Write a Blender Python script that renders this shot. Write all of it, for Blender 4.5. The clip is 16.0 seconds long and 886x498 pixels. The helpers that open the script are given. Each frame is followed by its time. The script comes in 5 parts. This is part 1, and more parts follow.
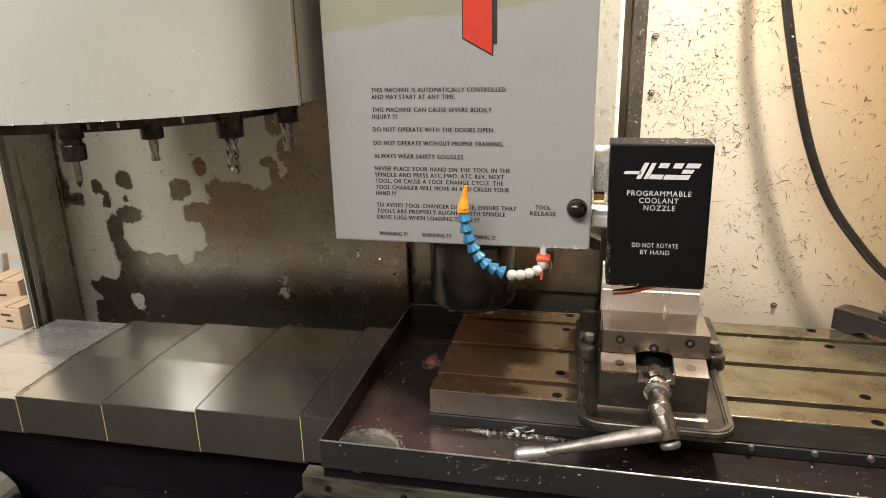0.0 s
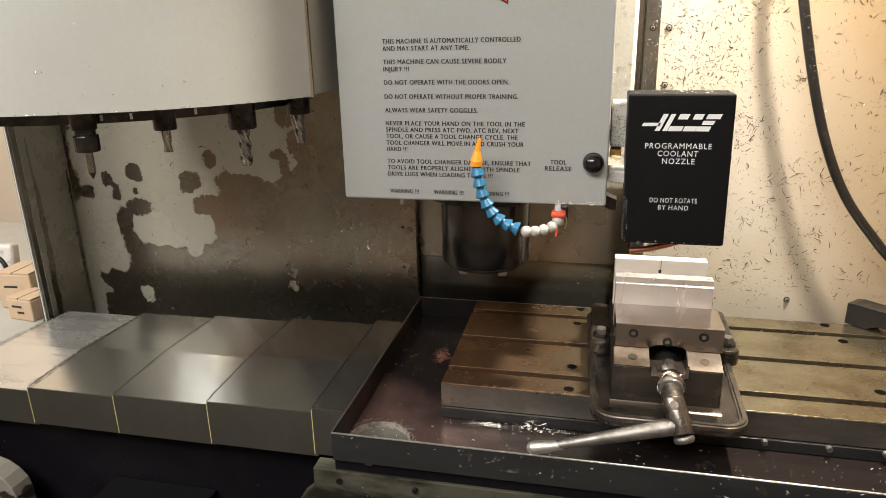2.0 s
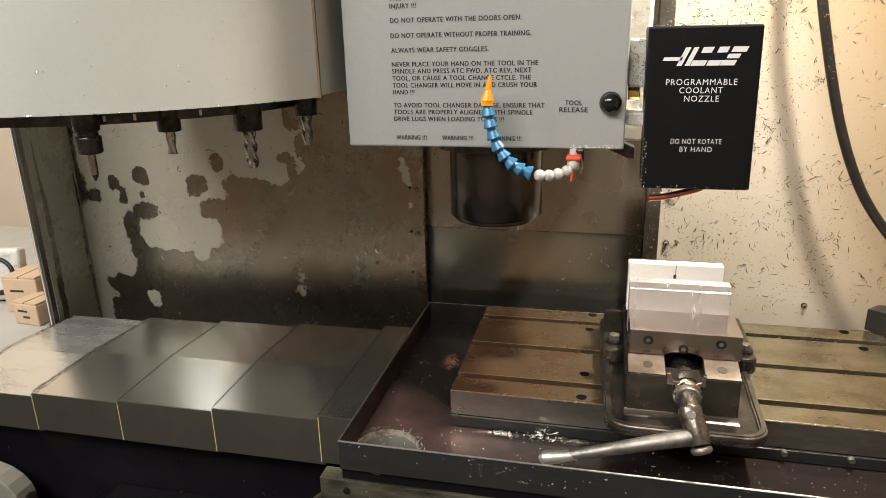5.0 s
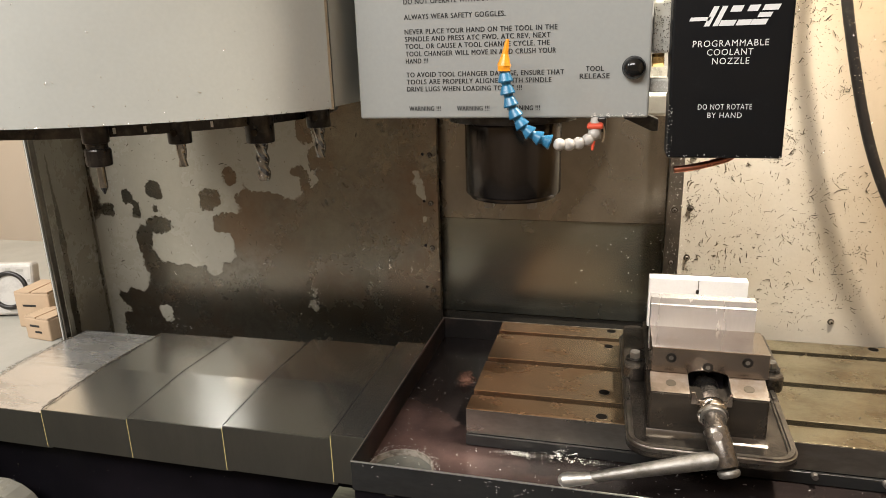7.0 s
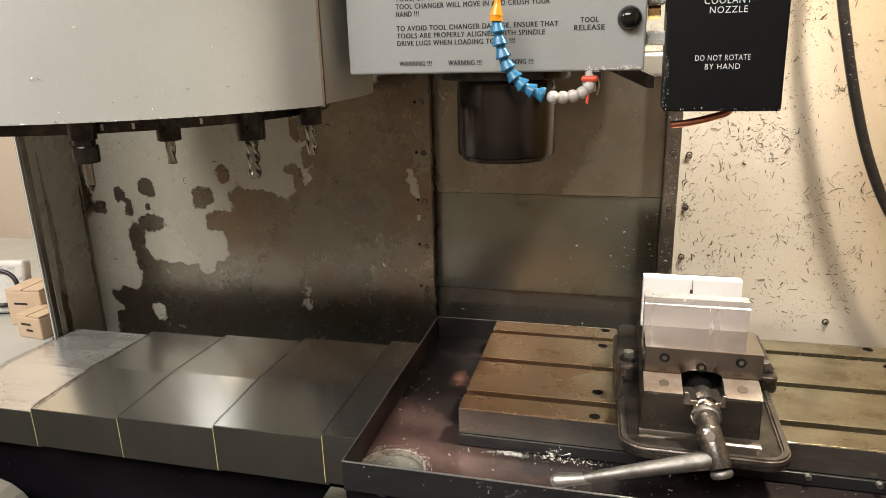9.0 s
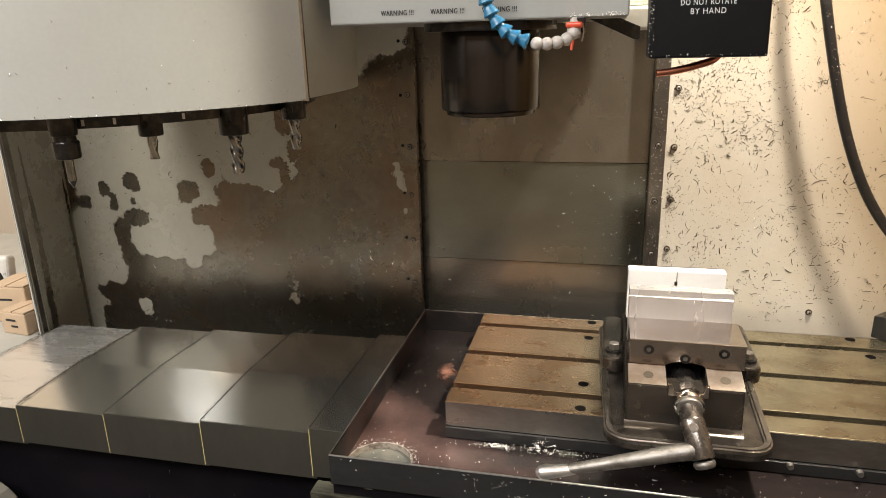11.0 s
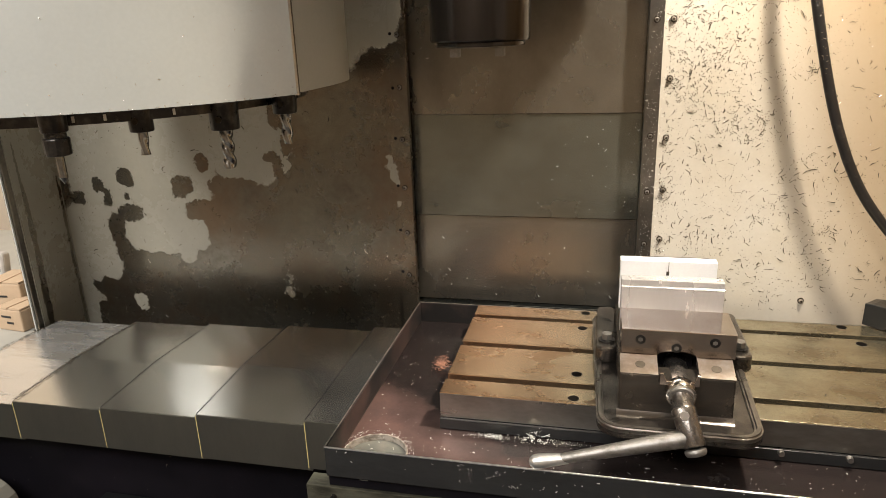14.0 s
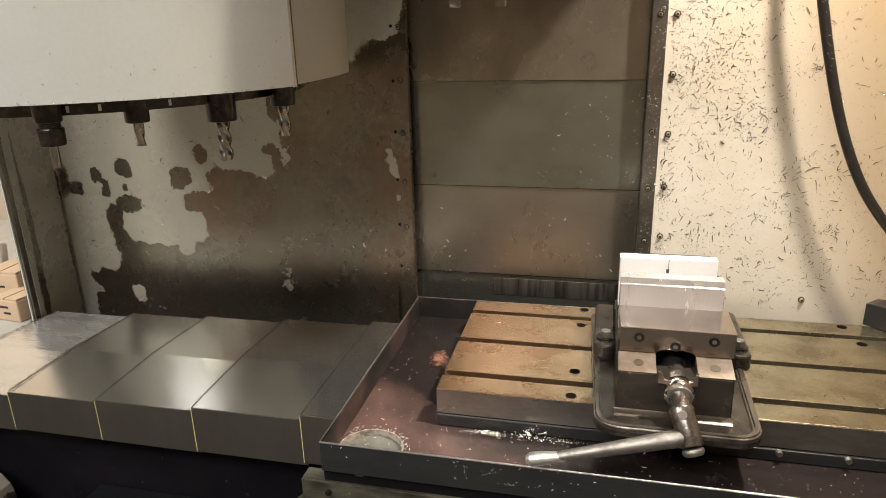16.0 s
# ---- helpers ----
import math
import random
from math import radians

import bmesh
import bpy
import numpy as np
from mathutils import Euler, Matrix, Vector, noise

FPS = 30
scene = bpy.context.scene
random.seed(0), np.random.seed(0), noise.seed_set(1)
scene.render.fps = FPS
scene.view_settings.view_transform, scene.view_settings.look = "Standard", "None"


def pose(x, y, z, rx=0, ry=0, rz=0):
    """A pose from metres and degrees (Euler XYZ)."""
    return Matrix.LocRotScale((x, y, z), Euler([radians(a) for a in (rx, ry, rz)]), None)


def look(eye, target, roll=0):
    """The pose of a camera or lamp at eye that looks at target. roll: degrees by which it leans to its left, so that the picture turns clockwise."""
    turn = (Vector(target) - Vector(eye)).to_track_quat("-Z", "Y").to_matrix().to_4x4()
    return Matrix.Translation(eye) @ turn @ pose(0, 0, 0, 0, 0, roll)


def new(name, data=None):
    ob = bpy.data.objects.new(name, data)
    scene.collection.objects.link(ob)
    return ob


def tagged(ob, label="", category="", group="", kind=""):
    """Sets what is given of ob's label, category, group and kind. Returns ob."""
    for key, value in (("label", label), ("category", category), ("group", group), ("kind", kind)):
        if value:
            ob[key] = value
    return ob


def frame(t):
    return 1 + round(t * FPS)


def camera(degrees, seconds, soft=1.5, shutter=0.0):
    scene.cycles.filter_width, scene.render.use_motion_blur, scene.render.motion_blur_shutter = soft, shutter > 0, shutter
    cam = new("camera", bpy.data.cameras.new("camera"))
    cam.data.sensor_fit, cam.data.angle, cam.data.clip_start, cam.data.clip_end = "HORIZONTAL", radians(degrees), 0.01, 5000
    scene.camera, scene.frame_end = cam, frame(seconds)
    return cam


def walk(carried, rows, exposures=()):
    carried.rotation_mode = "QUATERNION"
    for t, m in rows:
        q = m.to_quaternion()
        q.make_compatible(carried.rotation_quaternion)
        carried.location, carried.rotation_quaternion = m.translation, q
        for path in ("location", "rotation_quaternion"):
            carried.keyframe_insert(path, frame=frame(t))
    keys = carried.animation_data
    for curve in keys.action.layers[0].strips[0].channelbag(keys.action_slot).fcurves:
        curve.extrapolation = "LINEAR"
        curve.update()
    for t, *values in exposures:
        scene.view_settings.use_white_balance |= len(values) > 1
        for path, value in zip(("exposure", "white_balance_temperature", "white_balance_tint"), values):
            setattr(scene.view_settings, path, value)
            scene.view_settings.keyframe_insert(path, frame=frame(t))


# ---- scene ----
cam = camera(66.4, 16.0, soft=0.85)
PATH = [
    (0, (0.237, -1.142, 0.555), (-0.168, 0.721, -0.048), -1.2),
    (0.5, (0.23, -1.143, 0.555), (-0.186, 0.717, -0.051), -1.2),
    (1, (0.224, -1.142, 0.554), (-0.202, 0.715, -0.054), -0.7),
    (1.5, (0.229, -1.14, 0.551), (-0.198, 0.714, -0.068), -1.5),
    (2, (0.226, -1.14, 0.552), (-0.194, 0.715, -0.068), -1.2),
    (2.5, (0.225, -1.14, 0.551), (-0.194, 0.719, -0.057), -0.9),
    (3, (0.225, -1.137, 0.548), (-0.203, 0.717, -0.069), -1.2),
    (5.5, (0.214, -1.106, 0.542), (-0.243, 0.748, -0.054), -1.4),
    (6, (0.208, -1.093, 0.536), (-0.285, 0.763, -0.024), -1.4),
    (6.5, (0.212, -1.093, 0.535), (-0.28, 0.763, -0.024), -1.8),
    (7, (0.211, -1.098, 0.537), (-0.274, 0.759, -0.027), -1.7),
    (7.5, (0.214, -1.099, 0.537), (-0.269, 0.759, -0.025), -1.7),
    (8, (0.211, -1.095, 0.537), (-0.268, 0.762, -0.03), -1.6),
    (8.5, (0.213, -1.093, 0.537), (-0.263, 0.766, -0.028), -1.5),
    (9, (0.216, -1.09, 0.535), (-0.261, 0.768, -0.033), -1.5),
    (9.5, (0.219, -1.088, 0.534), (-0.247, 0.767, -0.052), -1.4),
    (12, (0.225, -1.089, 0.54), (-0.216, 0.769, -0.056), -1.8),
    (12.5, (0.227, -1.088, 0.539), (-0.212, 0.768, -0.064), -1.9),
    (13, (0.23, -1.089, 0.541), (-0.212, 0.765, -0.067), -1.8),
    (13.5, (0.232, -1.091, 0.538), (-0.204, 0.764, -0.07), -2.1),
    (14, (0.231, -1.091, 0.54), (-0.209, 0.761, -0.075), -2.1),
    (14.5, (0.232, -1.09, 0.539), (-0.205, 0.762, -0.076), -2.0),
    (15, (0.231, -1.086, 0.538), (-0.21, 0.761, -0.088), -1.8),
    (15.5, (0.232, -1.084, 0.536), (-0.211, 0.76, -0.098), -1.7),
    (16, (0.233, -1.082, 0.539), (-0.209, 0.764, -0.093), -1.5),
]
walk(cam, [(t, look(eye, target, roll)) for t, eye, target, roll in PATH])


def climb(t):
    """How far the head has risen after t seconds, in metres."""
    return 0.02553 * t + 0.0000335 * t * t


# ---- world, lights, exposure ----
world = bpy.data.worlds.new("world")
scene.world = world
world.use_nodes = True
world.node_tree.nodes["Background"].inputs[0].default_value = (1.0, 0.9, 0.76, 1)
world.node_tree.nodes["Background"].inputs[1].default_value = 0.03
scene.view_settings.exposure = 0.0


def area_lamp(name, eye, target, w, h, watts, color, spread=180):
    data = bpy.data.lights.new(name, "AREA")
    data.shape, data.size, data.size_y, data.energy, data.color = "RECTANGLE", w, h, watts, color
    ob = new(name, data)
    ob.matrix_world = look(eye, target)
    data.spread = radians(spread)
    return ob


area_lamp("work_light", (0.68, -0.13, 1.22), (0.15, -0.03, 0.0), 0.06, 0.08, 10.8, (1.0, 0.90, 0.77), 95)
area_lamp("shop_ceiling_light", (-0.64, -2.1, 1.95), (-0.25, 0.1, 0.2), 2.0, 0.6, 71, (1.0, 0.98, 0.97))
area_lamp("side_shop_light", (-1.70, -1.05, 1.45), (-0.5, 0.1, 0.1), 0.5, 0.25, 25, (1.0, 0.97, 0.92))
# Unseen fill lamp, added to brighten the room wall beyond the left opening.
area_lamp("back_room_fill", (-2.2, 0.2, 1.9), (-1.8, 1.2, 0.2), 0.9, 0.5, 17, (1.0, 0.92, 0.80))

# ---- materials ----


def mat(name, base, rough=0.5, metal=0.0, second=None, scale=8.0, cut=(0.4, 0.65), bump=0.1, grain=220.0,
        stretch=(1, 1, 1), rough_var=0.12, spec=0.5, speck=0.05):
    """Base colour broken up by a large stain noise and a fine grain."""
    m = bpy.data.materials.new(name)
    m.use_nodes = True
    nt = m.node_tree
    b = nt.nodes["Principled BSDF"]
    b.inputs["Metallic"].default_value = metal
    b.inputs["Specular IOR Level"].default_value = spec
    tc = nt.nodes.new("ShaderNodeTexCoord")
    mp = nt.nodes.new("ShaderNodeMapping")
    mp.inputs["Scale"].default_value = stretch
    nt.links.new(tc.outputs["Object"], mp.inputs["Vector"])
    n1 = nt.nodes.new("ShaderNodeTexNoise")
    n1.inputs["Scale"].default_value, n1.inputs["Detail"].default_value, n1.inputs["Roughness"].default_value = scale, 8, 0.62
    n2 = nt.nodes.new("ShaderNodeTexNoise")
    n2.inputs["Scale"].default_value, n2.inputs["Detail"].default_value = grain, 4
    for n in (n1, n2):
        nt.links.new(mp.outputs[0], n.inputs["Vector"])
    ramp = nt.nodes.new("ShaderNodeMapRange")
    ramp.inputs["From Min"].default_value, ramp.inputs["From Max"].default_value = cut
    nt.links.new(n1.outputs["Fac"], ramp.inputs["Value"])
    mix = nt.nodes.new("ShaderNodeMix")
    mix.data_type = "RGBA"
    mix.inputs["A"].default_value = (*base, 1)
    mix.inputs["B"].default_value = (*(second or tuple(c * 0.82 for c in base)), 1)
    nt.links.new(ramp.outputs[0], mix.inputs["Factor"])
    hsv = nt.nodes.new("ShaderNodeHueSaturation")
    val = nt.nodes.new("ShaderNodeMapRange")
    val.inputs["To Min"].default_value, val.inputs["To Max"].default_value = 1 - speck, 1 + speck
    nt.links.new(n2.outputs["Fac"], val.inputs["Value"])
    nt.links.new(val.outputs[0], hsv.inputs["Value"])
    nt.links.new(mix.outputs["Result"], hsv.inputs["Color"])
    nt.links.new(hsv.outputs[0], b.inputs["Base Color"])
    rr = nt.nodes.new("ShaderNodeMapRange")
    rr.inputs["To Min"].default_value, rr.inputs["To Max"].default_value = max(0.03, rough - rough_var), min(1, rough + rough_var)
    nt.links.new(n1.outputs["Fac"], rr.inputs["Value"])
    nt.links.new(rr.outputs[0], b.inputs["Roughness"])
    if bump:
        bp = nt.nodes.new("ShaderNodeBump")
        bp.inputs["Strength"].default_value, bp.inputs["Distance"].default_value = bump, 0.001
        nt.links.new(n2.outputs["Fac"], bp.inputs["Height"])
        nt.links.new(bp.outputs[0], b.inputs["Normal"])
    return m


M_DRUM = mat("pale_drum_paint", (0.475, 0.48, 0.44), 0.40, 0, (0.425, 0.425, 0.385), 3, (0.45, 0.8), 0.05)
M_WHITE = mat("warm_white_panel_paint", (0.58, 0.535, 0.45), 0.34, 0, (0.51, 0.44, 0.33), 4, (0.45, 0.75), 0.06)
M_CASTWHITE = mat("white_casting_paint", (0.62, 0.60, 0.53), 0.6, 0, (0.30, 0.28, 0.24), 60, (0.55, 0.7), 0.5, 120)
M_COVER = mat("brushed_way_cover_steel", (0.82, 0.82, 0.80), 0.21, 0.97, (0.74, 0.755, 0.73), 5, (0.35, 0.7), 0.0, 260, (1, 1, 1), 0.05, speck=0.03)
# The cover steel again, its front faces' shade put into a darker colour.
M_COVERFRONT = mat("shaded_way_cover_front", (0.22, 0.215, 0.18), 0.34, 0.85, (0.17, 0.165, 0.14), 7, (0.35, 0.7), 0.02, 260, (1, 1, 0.3), 0.06)
M_COVERWET = mat("wet_way_cover_steel", (0.84, 0.84, 0.83), 0.26, 0.85, (0.66, 0.65, 0.62), 9, (0.5, 0.6), 0.8, 55, (0.5, 1.6, 1), 0.14)
M_ZCOVER = mat("grey_column_cover_steel", (0.31, 0.285, 0.24), 0.27, 0.85, (0.22, 0.19, 0.15), 5, (0.38, 0.66), 0.02, 260, (1, 1, 0.7), 0.16)
M_ZCOVERCOOL = mat("greenish_column_cover_steel", (0.25, 0.255, 0.22), 0.25, 0.85, (0.19, 0.185, 0.15), 5, (0.38, 0.66), 0.02, 260, (1, 1, 1.6), 0.14)
M_TABLEFRONT = mat("milled_table_side_steel", (0.33, 0.305, 0.265), 0.30, 0.85, (0.19, 0.17, 0.145), 10, (0.45, 0.65), 0.1, 200, (0.4, 1, 1), speck=0.14)
M_TRAYFACE = mat("dark_grey_tray_steel", (0.060, 0.060, 0.058), 0.23, 0.55, (0.042, 0.041, 0.040), 18, (0.45, 0.7), 0.1, 300, (0.3, 1, 1), speck=0.14)
M_GRIP = mat("bright_grip_steel", (0.74, 0.73, 0.70), 0.36, 0.9, (0.60, 0.58, 0.55), 60, (0.45, 0.65), 0.2, 500)
M_TABLESIDE = mat("table_side_steel", (0.25, 0.23, 0.20), 0.38, 1, (0.12, 0.11, 0.10), 14, (0.4, 0.7), 0.1, speck=0.14)
M_SADDLE = mat("oily_saddle_steel", (0.15, 0.145, 0.105), 0.34, 0.5, (0.030, 0.027, 0.02), 12, (0.44, 0.56), 0.2, 160, (0.35, 1, 1.2), speck=0.14)
M_WORN = mat("worn_bare_steel", (0.58, 0.52, 0.45), 0.42, 0.9, (0.16, 0.14, 0.12), 50, (0.5, 0.66), 0.3, 200)
M_RIM = mat("sandy_worn_drain_rim", (0.48, 0.42, 0.35), 0.5, 0.3, (0.20, 0.165, 0.13), 70, (0.45, 0.62), 0.5, 260)
M_PLATE = mat("grey_green_plate_paint", (0.13, 0.13, 0.11), 0.4, 0, (0.18, 0.17, 0.14), 30, (0.45, 0.65), 0.1)
M_HOLE = mat("deep_black_hole", (0.006, 0.005, 0.004), 0.9, 0, None, 40, (0.4, 0.6), 0.0, spec=0.05)
M_SLOT = mat("slot_dark_steel", (0.10, 0.085, 0.065), 0.5, 1, (0.05, 0.04, 0.03), 40, (0.4, 0.6), 0.2)
M_TRAY = mat("black_tray_steel", (0.024, 0.022, 0.021), 0.42, 0.15, (0.105, 0.066, 0.056), 6, (0.46, 0.66), 0.12, 300, speck=0.14, spec=0.3)
M_DARK = mat("dark_base_paint", (0.0055, 0.0048, 0.0065), 0.5, 0, (0.010, 0.008, 0.011), 6, (0.45, 0.7), 0.1, spec=0.14)
M_VISE = mat("vise_cast_iron", (0.15, 0.13, 0.11), 0.24, 0.85, (0.05, 0.044, 0.038), 30, (0.4, 0.65), 0.35, 420, speck=0.14)
M_VISERIM = mat("glinting_worn_rim", (0.24, 0.215, 0.185), 0.30, 0.9, (0.12, 0.105, 0.09), 30, (0.45, 0.65), 0.3, 420)
M_VISEBODY = mat("dark_oily_vise_casting", (0.085, 0.073, 0.060), 0.24, 0.75, (0.12, 0.10, 0.080), 25, (0.45, 0.7), 0.08, 320)
M_KNUCKLE = mat("brown_worn_knuckle_steel", (0.25, 0.225, 0.20), 0.27, 0.9, (0.12, 0.105, 0.09), 60, (0.42, 0.66), 0.2, 400, speck=0.14)
M_VISEMACH = mat("ground_vise_steel", (0.54, 0.485, 0.44), 0.17, 1, (0.38, 0.315, 0.265), 9, (0.38, 0.66), 0.04, 300, rough_var=0.05)
M_LEDGE = mat("stained_vise_ledge", (0.38, 0.335, 0.29), 0.30, 0.95, (0.24, 0.19, 0.15), 26, (0.42, 0.62), 0.1, 300)
M_JAWMETAL = mat("milled_soft_jaw_aluminium", (0.84, 0.82, 0.80), 0.27, 0.72, (0.78, 0.755, 0.73), 6, (0.3, 0.9), 0.03, 320, (1, 1, 0.2))
M_JAW = mat("bright_soft_jaw_aluminium", (0.92, 0.92, 0.91), 0.34, 0.2, (0.82, 0.81, 0.79), 6, (0.3, 0.9), 0.02, 320)
M_HANDLE = mat("worn_handle_steel", (0.30, 0.285, 0.26), 0.46, 0.9, (0.19, 0.175, 0.155), 60, (0.45, 0.65), 0.5, 500, speck=0.14)
M_BRIGHT = mat("polished_steel", (0.68, 0.65, 0.60), 0.16, 1, None, 30, (0.45, 0.7), 0.05)
M_BLACK = mat("black_box_plastic", (0.005, 0.005, 0.0055), 0.5, 0, (0.010, 0.010, 0.010), 60, (0.6, 0.75), 0.1, spec=0.18)
M_BLACKGLOSS = mat("black_gloss_plastic", (0.008, 0.008, 0.008), 0.10, 0, None, 20, (0.5, 0.7), 0)
M_SPINDLE = mat("dark_spindle_steel", (0.075, 0.068, 0.066), 0.20, 0.95, (0.05, 0.045, 0.04), 20, (0.4, 0.7), 0.03, 200, (1, 1, 0.1), 0.04)
M_HOLDER = mat("black_tool_holder_steel", (0.04, 0.037, 0.034), 0.3, 0.8, (0.09, 0.08, 0.07), 60, (0.5, 0.7), 0.1)
M_TOOL = mat("cutter_steel", (0.36, 0.36, 0.35), 0.22, 1, (0.22, 0.22, 0.21), 60, (0.45, 0.65), 0.05)
M_INK = mat("black_ink", (0.02, 0.02, 0.02), 0.5, 0, None, 20, (0.5, 0.7), 0)
M_WHITEINK = mat("white_ink", (0.80, 0.80, 0.78), 0.5, 0, None, 20, (0.5, 0.7), 0)
M_RED = mat("red_enamel", (0.62, 0.045, 0.02), 0.4, 0, None, 20, (0.5, 0.7), 0)
M_BLUE = mat("blue_hose_plastic", (0.025, 0.15, 0.28), 0.28, 0, (0.03, 0.19, 0.34), 40, (0.45, 0.65), 0.05)
M_ORANGE = mat("orange_nozzle_plastic", (0.95, 0.36, 0.02), 0.32, 0, None, 40, (0.45, 0.65), 0.03)
M_PALE = mat("milky_hose_plastic", (0.50, 0.47, 0.43), 0.35, 0, None, 40, (0.45, 0.65), 0.05)
M_REDPL = mat("red_valve_plastic", (0.72, 0.09, 0.04), 0.35, 0, None, 40, (0.45, 0.65), 0.05)
M_COPPER = mat("copper_tube", (0.62, 0.25, 0.16), 0.3, 1, None, 40, (0.45, 0.65), 0.05)
M_RUBBER = mat("black_rubber", (0.015, 0.013, 0.012), 0.35, 0, (0.04, 0.035, 0.03), 70, (0.55, 0.7), 0.2)
M_CARD = mat("brown_cardboard", (0.50, 0.37, 0.25), 0.8, 0, (0.45, 0.33, 0.22), 12, (0.4, 0.7), 0.1)
M_CARDDARK = mat("dark_cardboard_edge", (0.30, 0.19, 0.10), 0.8, 0, (0.24, 0.15, 0.08), 12, (0.4, 0.7), 0.1)
M_CASE = mat("off_white_case_plastic", (0.56, 0.54, 0.50), 0.4, 0, (0.46, 0.44, 0.41), 30, (0.45, 0.6), 0.05)
M_ROOM = mat("beige_room_paint", (0.72, 0.62, 0.50), 0.8, 0, (0.68, 0.58, 0.46), 2, (0.4, 0.7), 0.05)
M_BENCH = mat("grey_bench_sheet", (0.40, 0.39, 0.35), 0.5, 0, (0.34, 0.33, 0.29), 5, (0.4, 0.7), 0.05)
M_CONCRETE = mat("grey_concrete", (0.21, 0.20, 0.19), 0.7, 0, (0.15, 0.14, 0.13), 3, (0.4, 0.7), 0.2, speck=0.14)
M_CHIP = mat("aluminium_chip", (0.80, 0.78, 0.74), 0.25, 1, None, 80, (0.45, 0.65), 0.0)
M_CHIPDARK = mat("dark_oily_chip", (0.065, 0.052, 0.034), 0.45, 0.35, (0.19, 0.16, 0.11), 80, (0.45, 0.65), 0.0)
M_SCRATCH = mat("scratched_steel", (0.40, 0.38, 0.34), 0.4, 1, (0.12, 0.11, 0.10), 60, (0.45, 0.6), 0.2, 300, (1, 1, 0.06))
M_WHITECHIP = mat("pale_chip", (0.82, 0.80, 0.74), 0.5, 0.2, None, 80, (0.45, 0.65), 0.0)
M_YELLOW = mat("yellow_wiper_lip", (0.60, 0.50, 0.20), 0.5, 0, None, 40, (0.45, 0.65), 0.0)
M_BRASSNUT = mat("yellow_brass", (0.70, 0.50, 0.22), 0.3, 1, (0.50, 0.34, 0.15), 60, (0.45, 0.65), 0.1)
M_BRASS = mat("brass_chip", (0.72, 0.36, 0.24), 0.4, 0.5, (0.6, 0.3, 0.22), 80, (0.45, 0.65), 0.0)


def smear_or_light(m, x0, z0, slope, color, soft=0.006, amount=0.75):
    """A tint above a slanting, uneven line, for an oil smear and for painted light."""
    nt = m.node_tree
    b = nt.nodes["Principled BSDF"]
    src = b.inputs["Base Color"].links[0].from_socket
    tc = nt.nodes.new("ShaderNodeTexCoord")
    sep = nt.nodes.new("ShaderNodeSeparateXYZ")
    nt.links.new(tc.outputs["Object"], sep.inputs[0])
    no = nt.nodes.new("ShaderNodeTexNoise")
    no.inputs["Scale"].default_value, no.inputs["Detail"].default_value = 22, 5
    nt.links.new(tc.outputs["Object"], no.inputs["Vector"])
    out = sep.outputs["Z"]
    for other, k in ((sep.outputs["X"], -slope), (no.outputs["Fac"], 0.022)):
        n = nt.nodes.new("ShaderNodeMath")
        n.operation = "MULTIPLY_ADD"
        nt.links.new(other, n.inputs[0])
        n.inputs[1].default_value = k
        nt.links.new(out, n.inputs[2])
        out = n.outputs[0]
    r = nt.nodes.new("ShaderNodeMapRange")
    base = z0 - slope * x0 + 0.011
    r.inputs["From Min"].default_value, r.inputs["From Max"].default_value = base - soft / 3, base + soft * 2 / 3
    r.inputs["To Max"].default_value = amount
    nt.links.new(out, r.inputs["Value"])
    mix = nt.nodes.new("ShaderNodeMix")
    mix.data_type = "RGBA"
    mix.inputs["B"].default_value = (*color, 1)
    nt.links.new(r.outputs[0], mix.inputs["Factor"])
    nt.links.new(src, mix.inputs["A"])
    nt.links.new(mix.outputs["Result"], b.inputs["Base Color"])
    return m


# The panel's warm dimming to the upper right is put into its colour.
M_WHITE = smear_or_light(M_WHITE, 0.54, 0.5, -3.0, (0.40, 0.26, 0.115), 1.0, 0.92)
# Brown stains by noise; the copper tone to the left is painted reflected light.
M_TABLE = smear_or_light(mat("oily_table_steel", (0.42, 0.38, 0.265), 0.25, 0.88, (0.25, 0.195, 0.12), 11, (0.42, 0.66), 0.10, 150, (0.8, 1.3, 1), 0.16, speck=0.25),
                  0.24, 0.0, 1.0, (0.45, 0.235, 0.12), 0.30, 0.75)
M_HEADPAINT = smear_or_light(mat("smeared_head_paint", (0.345, 0.352, 0.332), 0.42, 0, (0.315, 0.31, 0.27), 4, (0.50, 0.78), 0.05), -0.10, 0.562, 0.10, (0.30, 0.29, 0.185))


